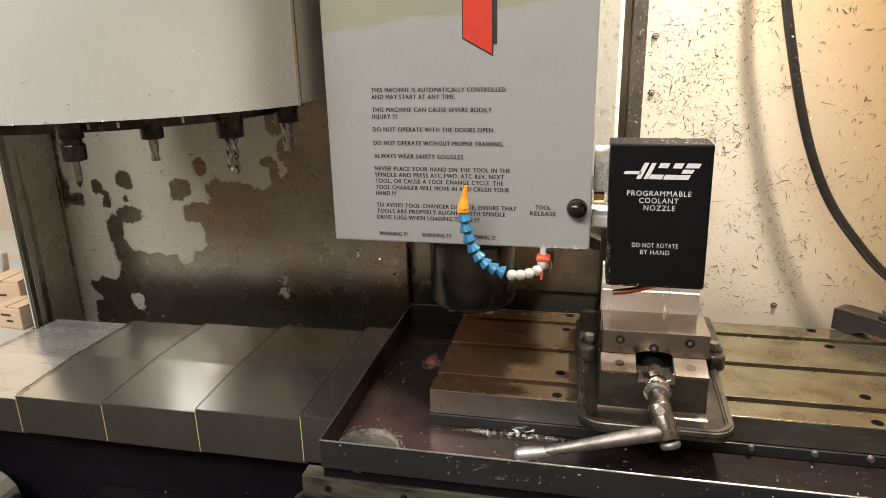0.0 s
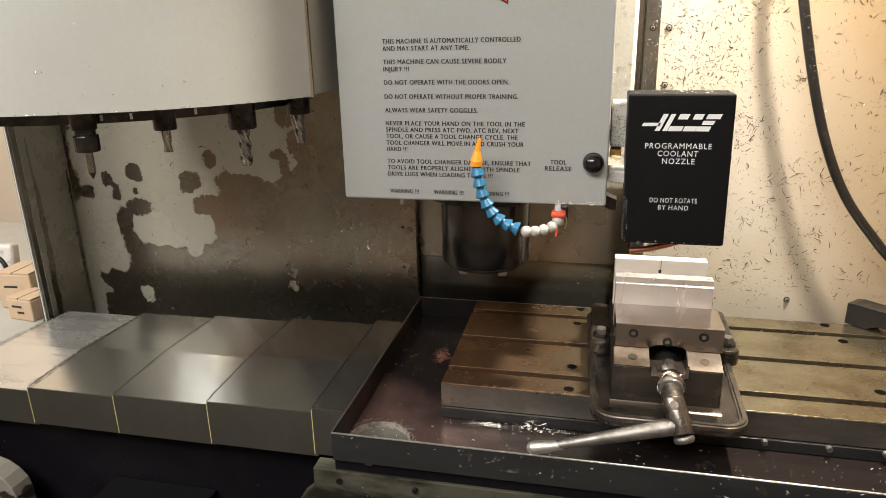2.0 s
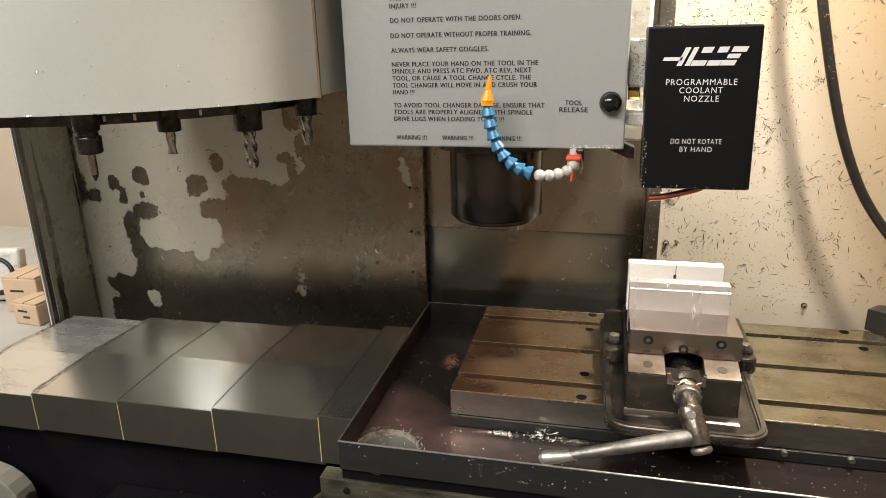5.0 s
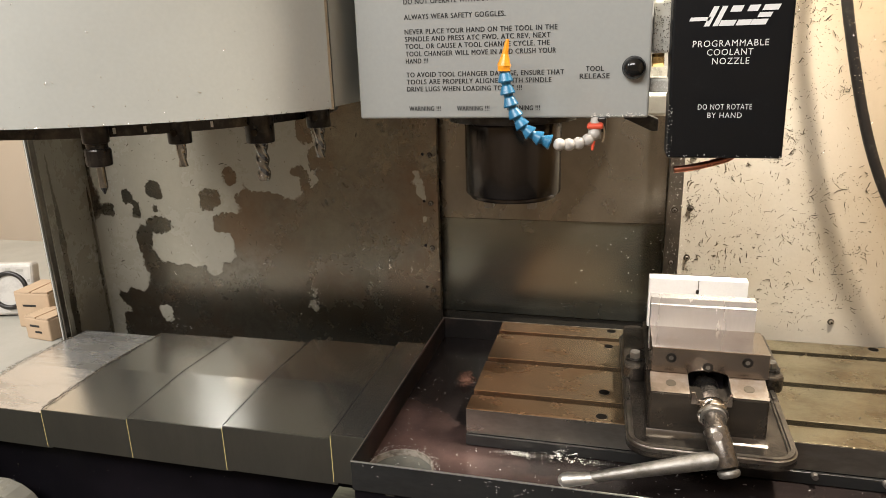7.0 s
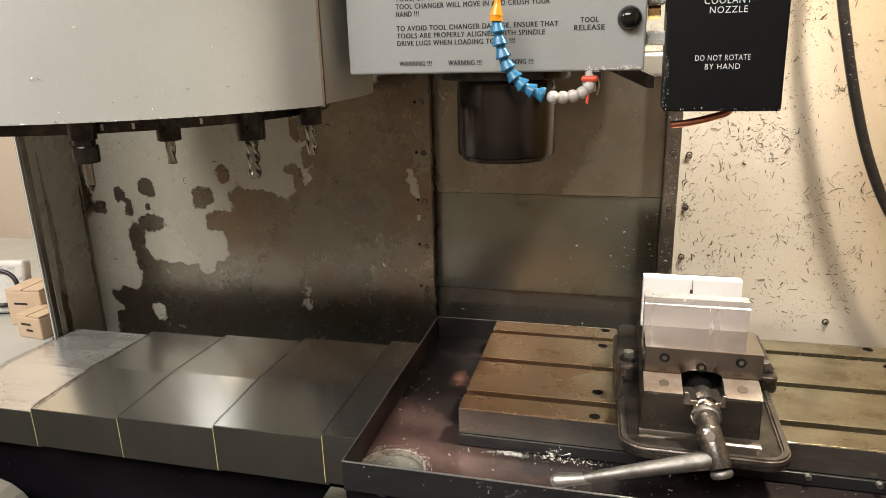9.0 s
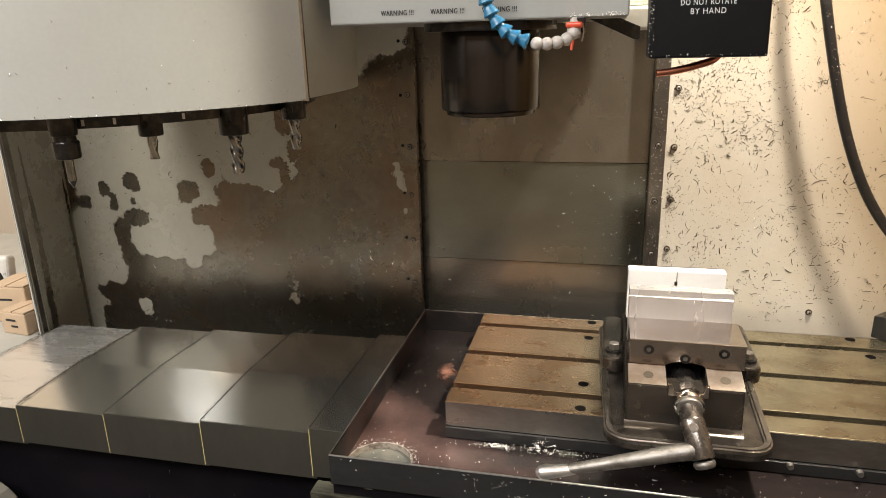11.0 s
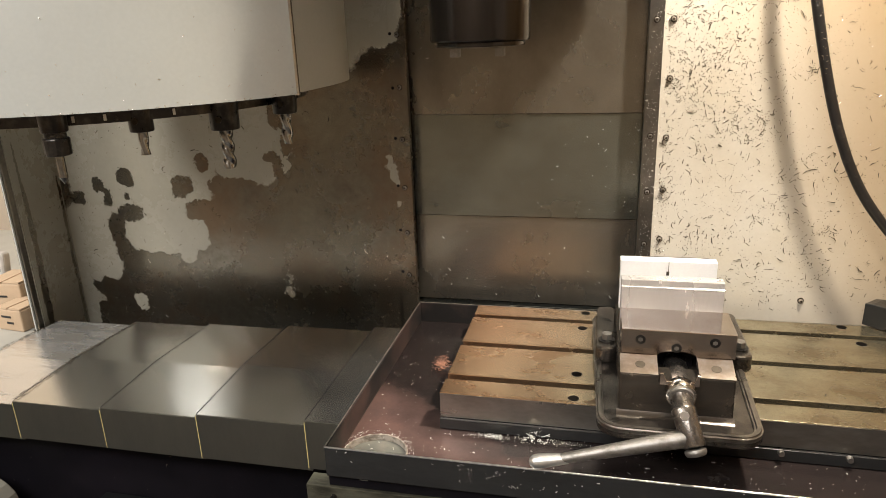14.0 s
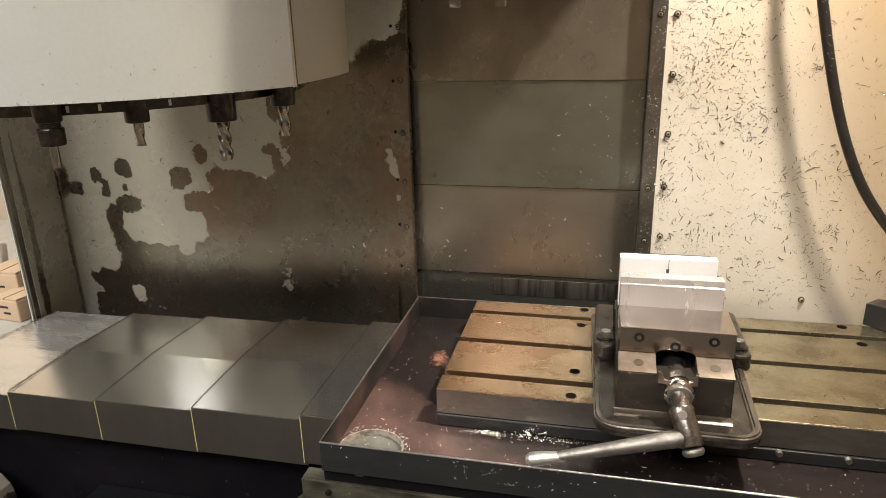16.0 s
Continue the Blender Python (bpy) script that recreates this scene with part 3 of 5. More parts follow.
def build_column_cover():
    t = thing("column_cover", "grey sheet steel sliding column cover in overlapping sections", "machine cover")
    tops = (0.012, -0.200, -0.393)
    y = 0.266
    xs = (-0.172, 0.330)
    lows = tops + (-0.95,)
    for i, (hi, lo) in enumerate(zip((1.0, tops[0] + 0.02, tops[1] + 0.02, tops[2] + 0.02), lows)):
        d = y + 0.0032 * i
        sheet = part("sheet", box(xs[0], xs[1], d, d + 0.0022, lo + 0.0016, hi), (M_ZCOVER, M_ZCOVERCOOL, M_ZCOVER, M_ZCOVERCOOL)[i], t)
        # the lower hem is folded back and its edge lies open
        part("hem", prism([(d, lo + 0.0016), (d + 0.0005, lo + 0.0004), (d + 0.0012, lo), (d + 0.0022, lo + 0.0004), (d + 0.0022, lo + 0.0016)], xs[0], xs[1], "x"), M_SLOT, sheet, "dark folded hem")
    part("scratched_patch", box(0.020, 0.300, y + 0.0087, y + 0.0095, -0.440, -0.402), M_SCRATCH, t, "vertically scratched patch")
    single("recess_side", box(-0.180, -0.173, WALL + 0.021, 0.330, -1.0, 1.3), M_ZCOVER, "grey side of the column recess", "wall", "structure")
    single("recess_side_right", box(0.332, 0.336, WALL + 0.021, 0.330, -1.0, 1.3), M_ZCOVER, "grey side of the column recess", "wall", "structure")
    part_of_chips("cover_chips", wall_spots(70, -0.13, 0.30, 0.013, 0.25, y - 0.0005), M_CHIP, t, (0.001, 0.007), 31)
    part_of_chips("cover_flecks", wall_spots(60, 0.02, 0.31, -0.19, 0.0, y + 0.0028, power=0.5), M_WHITECHIP, t, (0.001, 0.006), 38)
    part_of_chips("lower_cover_flecks", wall_spots(36, -0.13, 0.30, -0.39, -0.21, y + 0.0060), M_WHITECHIP, t, (0.001, 0.010), 39)
    single("column_core", box(-0.185, 0.34, 0.331, 0.35, -1.0, 1.3), M_DARK, "dark column behind the sliding cover", "machine column", "structure")
    return t


column_cover = build_column_cover()

# ---- table, tray, way covers ----


def build_table():
    t = thing("machine_table", "oily brown-stained steel machine table with three long slots", "machine table")
    hw, g, d = 0.1778, 0.008, 0.016
    x0, x1 = 0.0, 0.93
    ys = (-0.125, 0.0, 0.125)
    edges = [-hw] + [v for y in ys for v in (y - g, y + g)] + [hw]
    for a, b in zip(edges[::2], edges[1::2]):
        part("top_strip", box(x0, x1, a, b, -d, 0, 0.0008), M_TABLE, t)
    part("slab", box(x0 + 0.001, x1, -hw + 0.001, hw - 0.001, -0.042, -d - 0.0005, 0.001), M_TABLEFRONT, t)
    part("front_face", box(x0 + 0.0005, x1, -hw - 0.0012, -hw - 0.0002, -0.042, -0.0012), M_TABLEFRONT, t)
    part("foot", box(x0 + 0.02, x1, -hw + 0.012, hw - 0.01, -0.0605, -0.0425), M_DARK, t)
    for y in ys:
        part("slot_floor", box(x0 + 0.002, x1, y - g, y + g, -d, -d + 0.001), M_SLOT, t)
    for x, y in ((0.206, -0.163), (0.208, -0.086), (0.212, 0.094), (0.216, 0.166), (0.683, 0.097), (0.67, -0.163), (0.672, 0.166), (0.68, -0.086)):
        hole = part("tapped_hole", cyl((x, y, -0.001), (x, y, 0.0005), 0.0082, seg=20), M_HOLE, t)
        part("hole_rim", cyl((x, y, -0.001), (x, y, 0.0003), 0.0094, 0.0088, seg=20), M_VISERIM, hole, "worn chamfer")
    return t


build_table()


def build_tray():
    t = thing("chip_tray", "black steel chip tray round the table strewn with chips", "chip tray")
    xl, xr, yf, yb, zr, zf = -0.137, 0.96, -0.3215, 0.222, -0.02, -0.062
    k = 0.003
    hx, hy, hr = -0.083, -0.264, 0.048
    # floor with a round drain hole, made of a ring and four plates
    n = 32
    bm = bmesh.new()
    sq = 0.0505
    ring, outer = [], []
    for i in range(n):
        a = 2 * math.pi * i / n
        c, s = math.cos(a), math.sin(a)
        q = sq / max(abs(c), abs(s))
        ring.append(bm.verts.new((hx + hr * c, hy + hr * s, zf)))
        outer.append(bm.verts.new((hx + q * c, hy + q * s, zf)))
    for i in range(n):
        j = (i + 1) % n
        bm.faces.new((ring[i], outer[i], outer[j], ring[j]))
    for a, b, c, d in ((xl, xr, hy + sq, yb), (xl, hx - sq, yf, hy + sq), (hx + sq, xr, yf, hy + sq), (hx - sq, hx + sq, yf, hy - sq)):
        bm.faces.new([bm.verts.new(p) for p in ((a, c, zf), (b, c, zf), (b, d, zf), (a, d, zf))])
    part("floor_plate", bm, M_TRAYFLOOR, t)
    bm = bmesh.new()
    rows = [(hr + 0.0025, zf + 0.0004), (hr + 0.0008, zf + 0.0010), (hr - 0.0003, zf + 0.0006), (hr - 0.0004, zf - 0.0095)]
    rr = [[bm.verts.new((hx + r * math.cos(2 * math.pi * i / 40), hy + r * math.sin(2 * math.pi * i / 40), z)) for i in range(40)] for r, z in rows]
    for a, b in zip(rr, rr[1:]):
        for i in range(40):
            bm.faces.new((a[i], a[(i + 1) % 40], b[(i + 1) % 40], b[i]))
    part("drain_ring", bm, M_RIM, t, "bright worn rim of the drain hole", True)
    part("drain_plate", cyl((hx, hy, zf - 0.0115), (hx, hy, zf - 0.0098), hr + 0.004, seg=40), M_PLATE, t, "grey plate below the drain hole")
    part("front_wall", box(xl, xr, yf, yf + k, zf - 0.0055, zr, 0.0008), M_TRAYFACE, t)
    part("front_edge", box(xl, xr, yf - 0.0010, yf + 0.0014, zr - 0.0006, zr + 0.0016, 0.0006), M_GRIP, t, "bright strip along the top edge")
    part("left_wall", box(xl, xl + k, yf + k, yb - k, zf, zr, 0.0008), M_TRAY, t)
    part("back_wall", box(xl, xr, yb - k, yb, zf, zr + 0.001, 0.0008), M_TRAY, t)
    # Thin pale strips draw the highlights on the left and back edges.
    part("left_edge", box(xl - 0.0003, xl + 0.0012, yf + 0.002, yb - k, zr - 0.0003, zr + 0.0009), M_WORN, t, "pale strip for the highlight on the top edge")
    part("back_edge", box(xl, xr, yb - 0.0012, yb + 0.0003, zr + 0.0011, zr + 0.0019), M_WORN, t, "pale strip for the highlight on the top edge")
    part("table_apron", box(0.0, xr, -0.1845, -0.1785, zf + 0.001, -0.043, 0.001), M_TRAYFACE, t)
    for x in (0.497, 0.585, 0.66):
        part("screw", cyl((x, -0.1845, -0.046), (x, -0.1915, -0.046), 0.0048, 0.004, 12), M_HANDLE, t)
    return t


build_tray()


def build_way_covers():
    """Telescoping sheets with a faint ridge, each one slipping under the next towards the table."""
    spec = ((-0.9415, -0.738, -0.053, -0.249), (-0.742, -0.560, -0.044, -0.252), (-0.564, -0.378, -0.038, -0.255), (-0.382, -0.189, -0.030, -0.258), (-0.193, -0.1375, -0.020, -0.261))
    for i, (xa, xb, z, yf) in enumerate(spec):
        c = thing("way_cover", "brushed steel telescoping way cover section", "way cover", "telescoping way covers")
        yb, yr, lift, k = 0.082, -0.10, 0.0075 if i < 4 else 0.002, 0.0018
        drop = 0.068 + 0.004 * i
        sheet = part("top_sheet", prism([(yf + 0.0005, z), (yr, z + lift), (yb, z + 0.001), (yb, z + 0.001 - k), (yr, z + lift - k), (yf + 0.0005, z - k)], xa, xb, "x"), M_COVER if i else M_COVERWET, c)
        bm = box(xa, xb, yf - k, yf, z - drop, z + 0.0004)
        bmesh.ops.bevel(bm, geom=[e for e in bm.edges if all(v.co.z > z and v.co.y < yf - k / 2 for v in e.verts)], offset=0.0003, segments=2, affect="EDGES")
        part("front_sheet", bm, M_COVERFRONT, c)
        part("back_sheet", box(xa, xb, yb + 0.0002, yb + k, z - 0.2, z + 0.0008), M_COVER, c)
        if i:
            part("wiper_lip", box(xa - 0.0015, xa, yf - k + 0.0002, yf + 0.0016, z - drop, z - 0.003), M_YELLOW, c, "thin yellowish wiper lip")
            part("wiper_seal", prism([(yf + 0.002, z - 0.008), (yf + 0.002, z + 0.0004), (yr, z + lift + 0.0004), (yb, z + 0.0014), (yb, z - 0.008)], xa - 0.0012, xa - 0.0001, "x"), M_RUBBER, c, "black rubber wiper edge")


build_way_covers()


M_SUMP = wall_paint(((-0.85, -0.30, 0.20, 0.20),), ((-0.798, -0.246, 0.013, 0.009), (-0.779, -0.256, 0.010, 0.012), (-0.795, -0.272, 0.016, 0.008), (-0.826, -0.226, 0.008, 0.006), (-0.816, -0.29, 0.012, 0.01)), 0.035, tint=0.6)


def build_base():
    # Reaches far left and forward, unseen, so the covers mirror black.
    single("machine_base", box(-2.0, 1.3, -0.95, -0.02, -1.0, -0.42), M_DARK, "dark painted machine base with chips", "machine base", "structure")
    single("base_backing", box(-1.0, 1.3, -0.215, -0.205, -0.55, -0.115), M_DARK, "dark apron under the way covers", "machine base", "structure")
    s = thing("saddle_cover", "worn steel saddle cover below the tray", "machine cover")
    part("plate", prism([(-0.172, -0.088), (0.95, -0.088), (0.95, -0.34), (-0.200, -0.34), (-0.200, -0.150), (-0.172, -0.125)], -0.3200, -0.290, "y", 0.001), M_SADDLE, s)
    # A black strip stands in for the shade of the gap below the tray.
    part("gap_shade_strip", box(-0.137, 0.95, -0.3155, -0.3125, -0.0875, -0.064, 0.001), M_DARK, s, "dark strip for the shaded gap below the tray")
    for x in (-0.13, -0.01, 0.11, 0.24, 0.38, 0.52):
        part("screw", cyl((x, -0.3200, -0.104), (x, -0.3245, -0.104), 0.005, 0.0042, 12), M_HOLDER, s)
    outline = [(-1.09, -0.56), (-0.772, -0.56), (-0.772, -0.250), (-0.778, -0.229), (-0.792, -0.212), (-0.812, -0.199), (-0.838, -0.191), (-1.09, -0.188)]
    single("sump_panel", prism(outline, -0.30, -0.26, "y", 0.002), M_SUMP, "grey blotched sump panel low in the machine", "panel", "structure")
    b = thing("junction_box", "black junction box low on the machine base", "junction box")
    part("housing", box(-0.625, -0.415, -0.300, -0.2165, -0.34, -0.240, 0.003), M_BLACK, b)
    part("lid", box(-0.622, -0.418, -0.303, -0.3005, -0.335, -0.246, 0.001), M_BLACKGLOSS, b)
    part("cable_gland", cyl((-0.575, -0.303, -0.262), (-0.575, -0.322, -0.268), 0.020, 0.016, 24, bevel=0.003), M_HANDLE, b, "grey cable gland", True)
    single("side_ledge", prism([(-2.0, -0.55), (-0.9425, -0.55), (-0.9425, 0.036), (-0.975, 0.040), (-1.025, 0.25), (-1.025, 0.75), (-2.0, 0.75)], -0.085, -0.060, "z", 0.002), M_BENCH, "grey sheet metal ledge beside the machine", "ledge", "structure")
    # Added black block, keeps the way covers from mirroring a lit ledge side.
    single("added_ledge_block", box(-2.0, -1.008, -0.548, 0.75, -1.0, -0.0855), M_DARK, "black support block added under the ledge", "machine base", "structure")


build_base()

# ---- tool changer ----
TC = Vector((-0.500, -0.140, 0.4695))


def build_tool_changer():
    t = thing("tool_changer", "pale grey drum cover of the tool changer", "tool changer")
    r, k, top = 0.385, 0.003, 1.25
    ring = []
    for i in range(65):
        a = radians(-21.5 - 218.5 * i / 64)
        ring.append((TC.x + r * math.cos(a), TC.y + r * math.sin(a)))
    inner = [(TC.x + (x - TC.x) * (r - k) / r, TC.y + (y - TC.y) * (r - k) / r) for x, y in ring]
    bm = bmesh.new()
    vo = [[bm.verts.new((x, y, z)) for x, y in ring] for z in (TC.z, top)]
    vi = [[bm.verts.new((x, y, z)) for x, y in inner] for z in (TC.z, top)]
    for i in range(64):
        bm.faces.new((vo[0][i + 1], vo[0][i], vo[1][i], vo[1][i + 1]))
        bm.faces.new((vi[0][i], vi[0][i + 1], vi[1][i + 1], vi[1][i]))
        bm.faces.new((vo[0][i], vo[0][i + 1], vi[0][i + 1], vi[0][i]))
    for i in (0, 64):
        bm.faces.new((vo[0][i], vi[0][i], vi[1][i], vo[1][i]))
    part("drum_skirt", bm, M_DRUM, t, "", True)
    ex, ey = ring[0]
    bend = [(ex + 0.002 - 0.045 * (i / 12) ** 4, ey + 0.003 + 0.285 * i / 12) for i in range(13)]
    part("side_panel", prism(bend + [(x - 0.004, y) for x, y in bend[::-1]], TC.z + 0.002, top), M_DRUM, t)
    part("seam_edge", box(ex - 0.003, ex + 0.0025, ey - 0.002, ey + 0.0015, TC.z - 0.001, top), M_BRIGHT, t, "bright folded seam")
    part_of_chips("rim_chips", lambda rnd: (((TC.x + (r + 0.0005) * math.cos(a), TC.y + (r + 0.0005) * math.sin(a), TC.z + 0.001 + 0.25 * rnd.random() ** 5), (math.cos(a), math.sin(a), 0)) for a in (radians(rnd.uniform(-85, -22)) for _ in range(130))), M_CHIP, t, (0.001, 0.004), 32)
    part("top_plate", prism(ring[::4], top - 0.01, top - 0.006), M_DRUM, t)
    disc = part("carousel", cyl((-0.487, -0.185, 0.4525), (-0.487, -0.185, 0.50), 0.287, seg=64), M_HOLDER, t, "dark carousel plate")
    for deg in (-60.5, -54.0, -39.0):
        bm = box(-0.0016, 0.0016, -0.0006, 0.0004, -0.0035, 0.0035)
        bm.transform(Matrix.Translation((-0.487 + 0.287 * math.cos(radians(deg)), -0.185 + 0.287 * math.sin(radians(deg)), 0.459)) @ Matrix.Rotation(radians(deg + 90), 4, "Z"))
        part("index_mark", bm, M_WHITECHIP, disc, "pale pocket mark")
    return t


build_tool_changer()


def helix_cutter(bm, p, r, length, turns, lobes=2, n=28, seg=16):
    """A fluted shank hanging down from p."""
    rings = []
    for i in range(n + 1):
        z = p[2] - length * i / n
        ph = 2 * math.pi * turns * i / n
        ring = []
        for k in range(seg):
            a = 2 * math.pi * k / seg
            q = r * (0.66 + 0.34 * (0.5 + 0.5 * math.cos(lobes * (a - ph))) ** 0.6)
            ring.append(bm.verts.new((p[0] + q * math.cos(a), p[1] + q * math.sin(a), z)))
        rings.append(ring)
    for a, b in zip(rings, rings[1:]):
        for k in range(seg):
            bm.faces.new((a[k], b[k], b[(k + 1) % seg], a[(k + 1) % seg]))
    bm.faces.new(rings[-1][::-1])
    return bm


def build_tool(x, y, kind):
    label = {"collet": "black collet holder with a small pointed spot drill", "short": "black holder with a short steel end mill",
             "long": "black holder with a long fluted steel drill", "mill": "black holder with a fluted steel end mill"}[kind]
    t = thing("cutting_tool", label, "cutting tool", "tools hanging in the carousel")
    top, bottom, rad, tip, cut = {"collet": (0.50, 0.4480, 0.0152, 0.390, 0.0046), "short": (0.50, 0.4385, 0.0148, 0.411, 0.0060),
                                  "long": (0.50, 0.430, 0.0194, 0.381, 0.0088), "mill": (0.50, 0.440, 0.0175, 0.399, 0.0080)}[kind]
    holder = part("holder", cyl((x, y, top), (x, y, bottom), rad, rad * 0.93, 28, bevel=0.0015), M_HOLDER, t, "", True)
    if kind == "collet":
        part("neck", cyl((x, y, bottom), (x, y, 0.442), 0.0115, seg=24), M_HOLDER, t, "", True)
        part("collet_nut", cyl((x, y, 0.4425), (x, y, 0.4225), 0.0142, 0.0138, 20, bevel=0.002), M_HOLDER, t)
        bm = cyl((x, y, 0.4225), (x, y, tip + 0.008), cut, seg=16)
        cyl((x, y, tip + 0.008), (x, y, tip), cut, 0.0006, 16, bm)
        part("cutter", bm, M_TOOL, t, "", True)
    else:
        part("set_screw", cyl((x + 0.003, y - rad + 0.001, bottom + 0.014), (x + 0.003, y - rad - 0.0006, bottom + 0.014), 0.0042, seg=14), M_SLOT, holder)
        part("cutter", helix_cutter(bmesh.new(), (x, y, bottom), cut, bottom - tip, {"short": 0.5, "long": 1.3, "mill": 0.9}[kind]), M_TOOL, t, "", True)


for tx, ty, tk in ((-0.353, -0.457, "collet"), (-0.296, -0.386, "short"), (-0.232, -0.310, "long"), (-0.188, -0.227, "mill")):
    build_tool(tx, ty, tk)

# ---- spindle head ----
HEAD_Y = -0.247


def lettering(text, x, z, width, height, y, material, parent, align=0.0, bold=True):
    """One line of raised ink; x is its left end (or centre with align 0.5), z the middle of its capitals."""
    cu = bpy.data.curves.new("lettering", "FONT")
    cu.body, cu.size, cu.resolution_u, cu.space_character = text, 1.0, 3, 1.14
    tmp = bpy.data.objects.new("lettering", cu)
    me = bpy.data.meshes.new_from_object(tmp)
    bpy.data.objects.remove(tmp)
    co = np.empty(len(me.vertices) * 3)
    me.vertices.foreach_get("co", co)
    co = co.reshape(-1, 3)
    lo, hi = co.min(0), co.max(0)
    out = np.empty_like(co)
    out[:, 0] = x - align * width + (co[:, 0] - lo[0]) / (hi[0] - lo[0]) * width
    out[:, 1] = y
    out[:, 2] = z + ((co[:, 1]) / 0.70 - 0.5) * height
    me.vertices.foreach_set("co", out.ravel())
    if bold:
        # a second pass of ink a hair to the side and on top
        bm = bmesh.new()
        bm.from_mesh(me)
        twin = bmesh.ops.duplicate(bm, geom=bm.verts[:] + bm.edges[:] + bm.faces[:])["geom"]
        bmesh.ops.translate(bm, vec=(0.00042, -0.00012, 0.0), verts=[g for g in twin if isinstance(g, bmesh.types.BMVert)])
        bm.to_mesh(me)
        bm.free()
    me.materials.clear()
    me.materials.append(material)
    ob = new("lettering", me)
    ob.parent = parent
    return ob


WARNING_LINES = (
    ("THIS MACHINE IS AUTOMATICALLY CONTROLLED", 0.486, 0.182), ("AND MAY START AT ANY TIME.", 0.4770, 0.116),
    ("THIS MACHINE CAN CAUSE SEVERE BODILY", 0.4600, 0.164), ("INJURY !!!", 0.4508, 0.035),
    ("DO NOT OPERATE WITH THE DOORS OPEN.", 0.4335, 0.168), ("DO NOT OPERATE WITHOUT PROPER TRAINING.", 0.4150, 0.180),
    ("ALWAYS WEAR SAFETY GOGGLES.", 0.3970, 0.127),
    ("NEVER PLACE YOUR HAND ON THE TOOL IN THE", 0.3795, 0.189), ("SPINDLE AND PRESS ATC FWD, ATC REV, NEXT", 0.3708, 0.181),
    ("TOOL, OR CAUSE A TOOL CHANGE CYCLE. THE", 0.3620, 0.180), ("TOOL CHANGER WILL MOVE IN AND CRUSH YOUR", 0.3530, 0.188), ("HAND !!!", 0.3443, 0.029),
    ("TO AVOID TOOL CHANGER DAMAGE, ENSURE THAT", 0.3275, 0.198), ("TOOLS ARE PROPERLY ALIGNED WITH SPINDLE", 0.3187, 0.183), ("DRIVE LUGS WHEN LOADING TOOLS !!!", 0.3098, 0.147))


def build_head():
    h = thing("spindle_head", "grey milling machine head with warning text and a dark spindle", "spindle head")
    cover = part("front_cover", box(-0.118, 0.2455, HEAD_Y, -0.02, 0.2725, 1.30, 0.003, 3), M_HEADPAINT, h)
    part("casting", box(-0.09, 0.282, -0.055, 0.20, 0.29, 1.32, 0.006, 2), M_CASTWHITE, h, "white chip-covered head casting")
    part("casting_foot", box(0.232, 0.280, -0.080, -0.01, 0.258, 0.2895, 0.004, 2), M_CASTWHITE, h)
    y = HEAD_Y - 0.0006
    for text, z, width in WARNING_LINES:
        lettering(text, -0.0525, z, width, 0.0060, y, M_INK, cover)
    for x in (-0.0505, 0.0125, 0.0755):
        lettering("WARNING !!!", x, 0.2853, 0.0415, 0.0060, y, M_INK, cover)
    lettering("TOOL", 0.1815, 0.3305, 0.0205, 0.0060, y, M_INK, cover, 0.5)
    lettering("RELEASE", 0.1815, 0.3220, 0.0345, 0.0060, y, M_INK, cover, 0.5)
    part("emblem_back", prism([(0.0735, 0.5495), (0.1135, 0.5275), (0.1137, 0.5425), (0.1185, 0.5425), (0.1185, 0.66), (0.0735, 0.68)], HEAD_Y - 0.0008, HEAD_Y + 0.0004, "y"), M_INK, cover)
    part("emblem", prism([(0.0750, 0.5510), (0.1120, 0.5305), (0.1120, 0.655), (0.0750, 0.675)], HEAD_Y - 0.0016, HEAD_Y - 0.0009, "y"), M_RED, cover, "red slanted emblem shape")
    # tool release button
    collar = part("button_collar", cyl((0.2265, HEAD_Y + 0.001, 0.3305), (0.2265, HEAD_Y - 0.004, 0.3305), 0.0135, seg=32, bevel=0.001), M_BLACK, h, "", True)
    bm = bmesh.new()
    bmesh.ops.create_uvsphere(bm, u_segments=28, v_segments=16, radius=1, matrix=Matrix.Translation((0.2265, HEAD_Y - 0.006, 0.3305)) @ Matrix.Diagonal((0.0128, 0.0115, 0.0128, 1)))
    part("button", bm, M_BLACKGLOSS, collar, "glossy black button", True)
    # spindle
    sx, sy = 0.0695, -0.150
    part("spindle_flange", cyl((sx, sy, 0.262), (sx, sy, 0.276), 0.088, seg=64, bevel=0.001), M_HOLDER, h, "", True)
    bm = cyl((sx, sy, 0.160), (sx, sy, 0.263), 0.0672, seg=96, bevel=0.003)
    part("spindle_nose", bm, M_SPINDLE, h, "", True)
    part("spindle_ring", cyl((sx, sy, 0.154), (sx, sy, 0.1605), 0.0605, seg=96, bevel=0.001), M_SPINDLE, h, "", True)
    part("spindle_face", cyl((sx, sy, 0.152), (sx, sy, 0.155), 0.046, seg=48), M_HANDLE, h)
    for dx in (-0.030, 0.030):
        part("drive_lug", box(sx + dx - 0.006, sx + dx + 0.006, sy - 0.030, sy - 0.014, 0.141, 0.153, 0.001), M_HANDLE, h)
    # bracket under the head
    part("bracket", prism([(0.196, 0.274), (0.254, 0.247), (0.262, 0.247), (0.262, 0.262), (0.235, 0.2735)], -0.165, -0.140, "y", 0.001), M_HOLDER, h, "black slanted bracket")
    part("underside", box(-0.11, 0.236, -0.235, 0.19, 0.2755, 0.280), M_CASTWHITE, h)
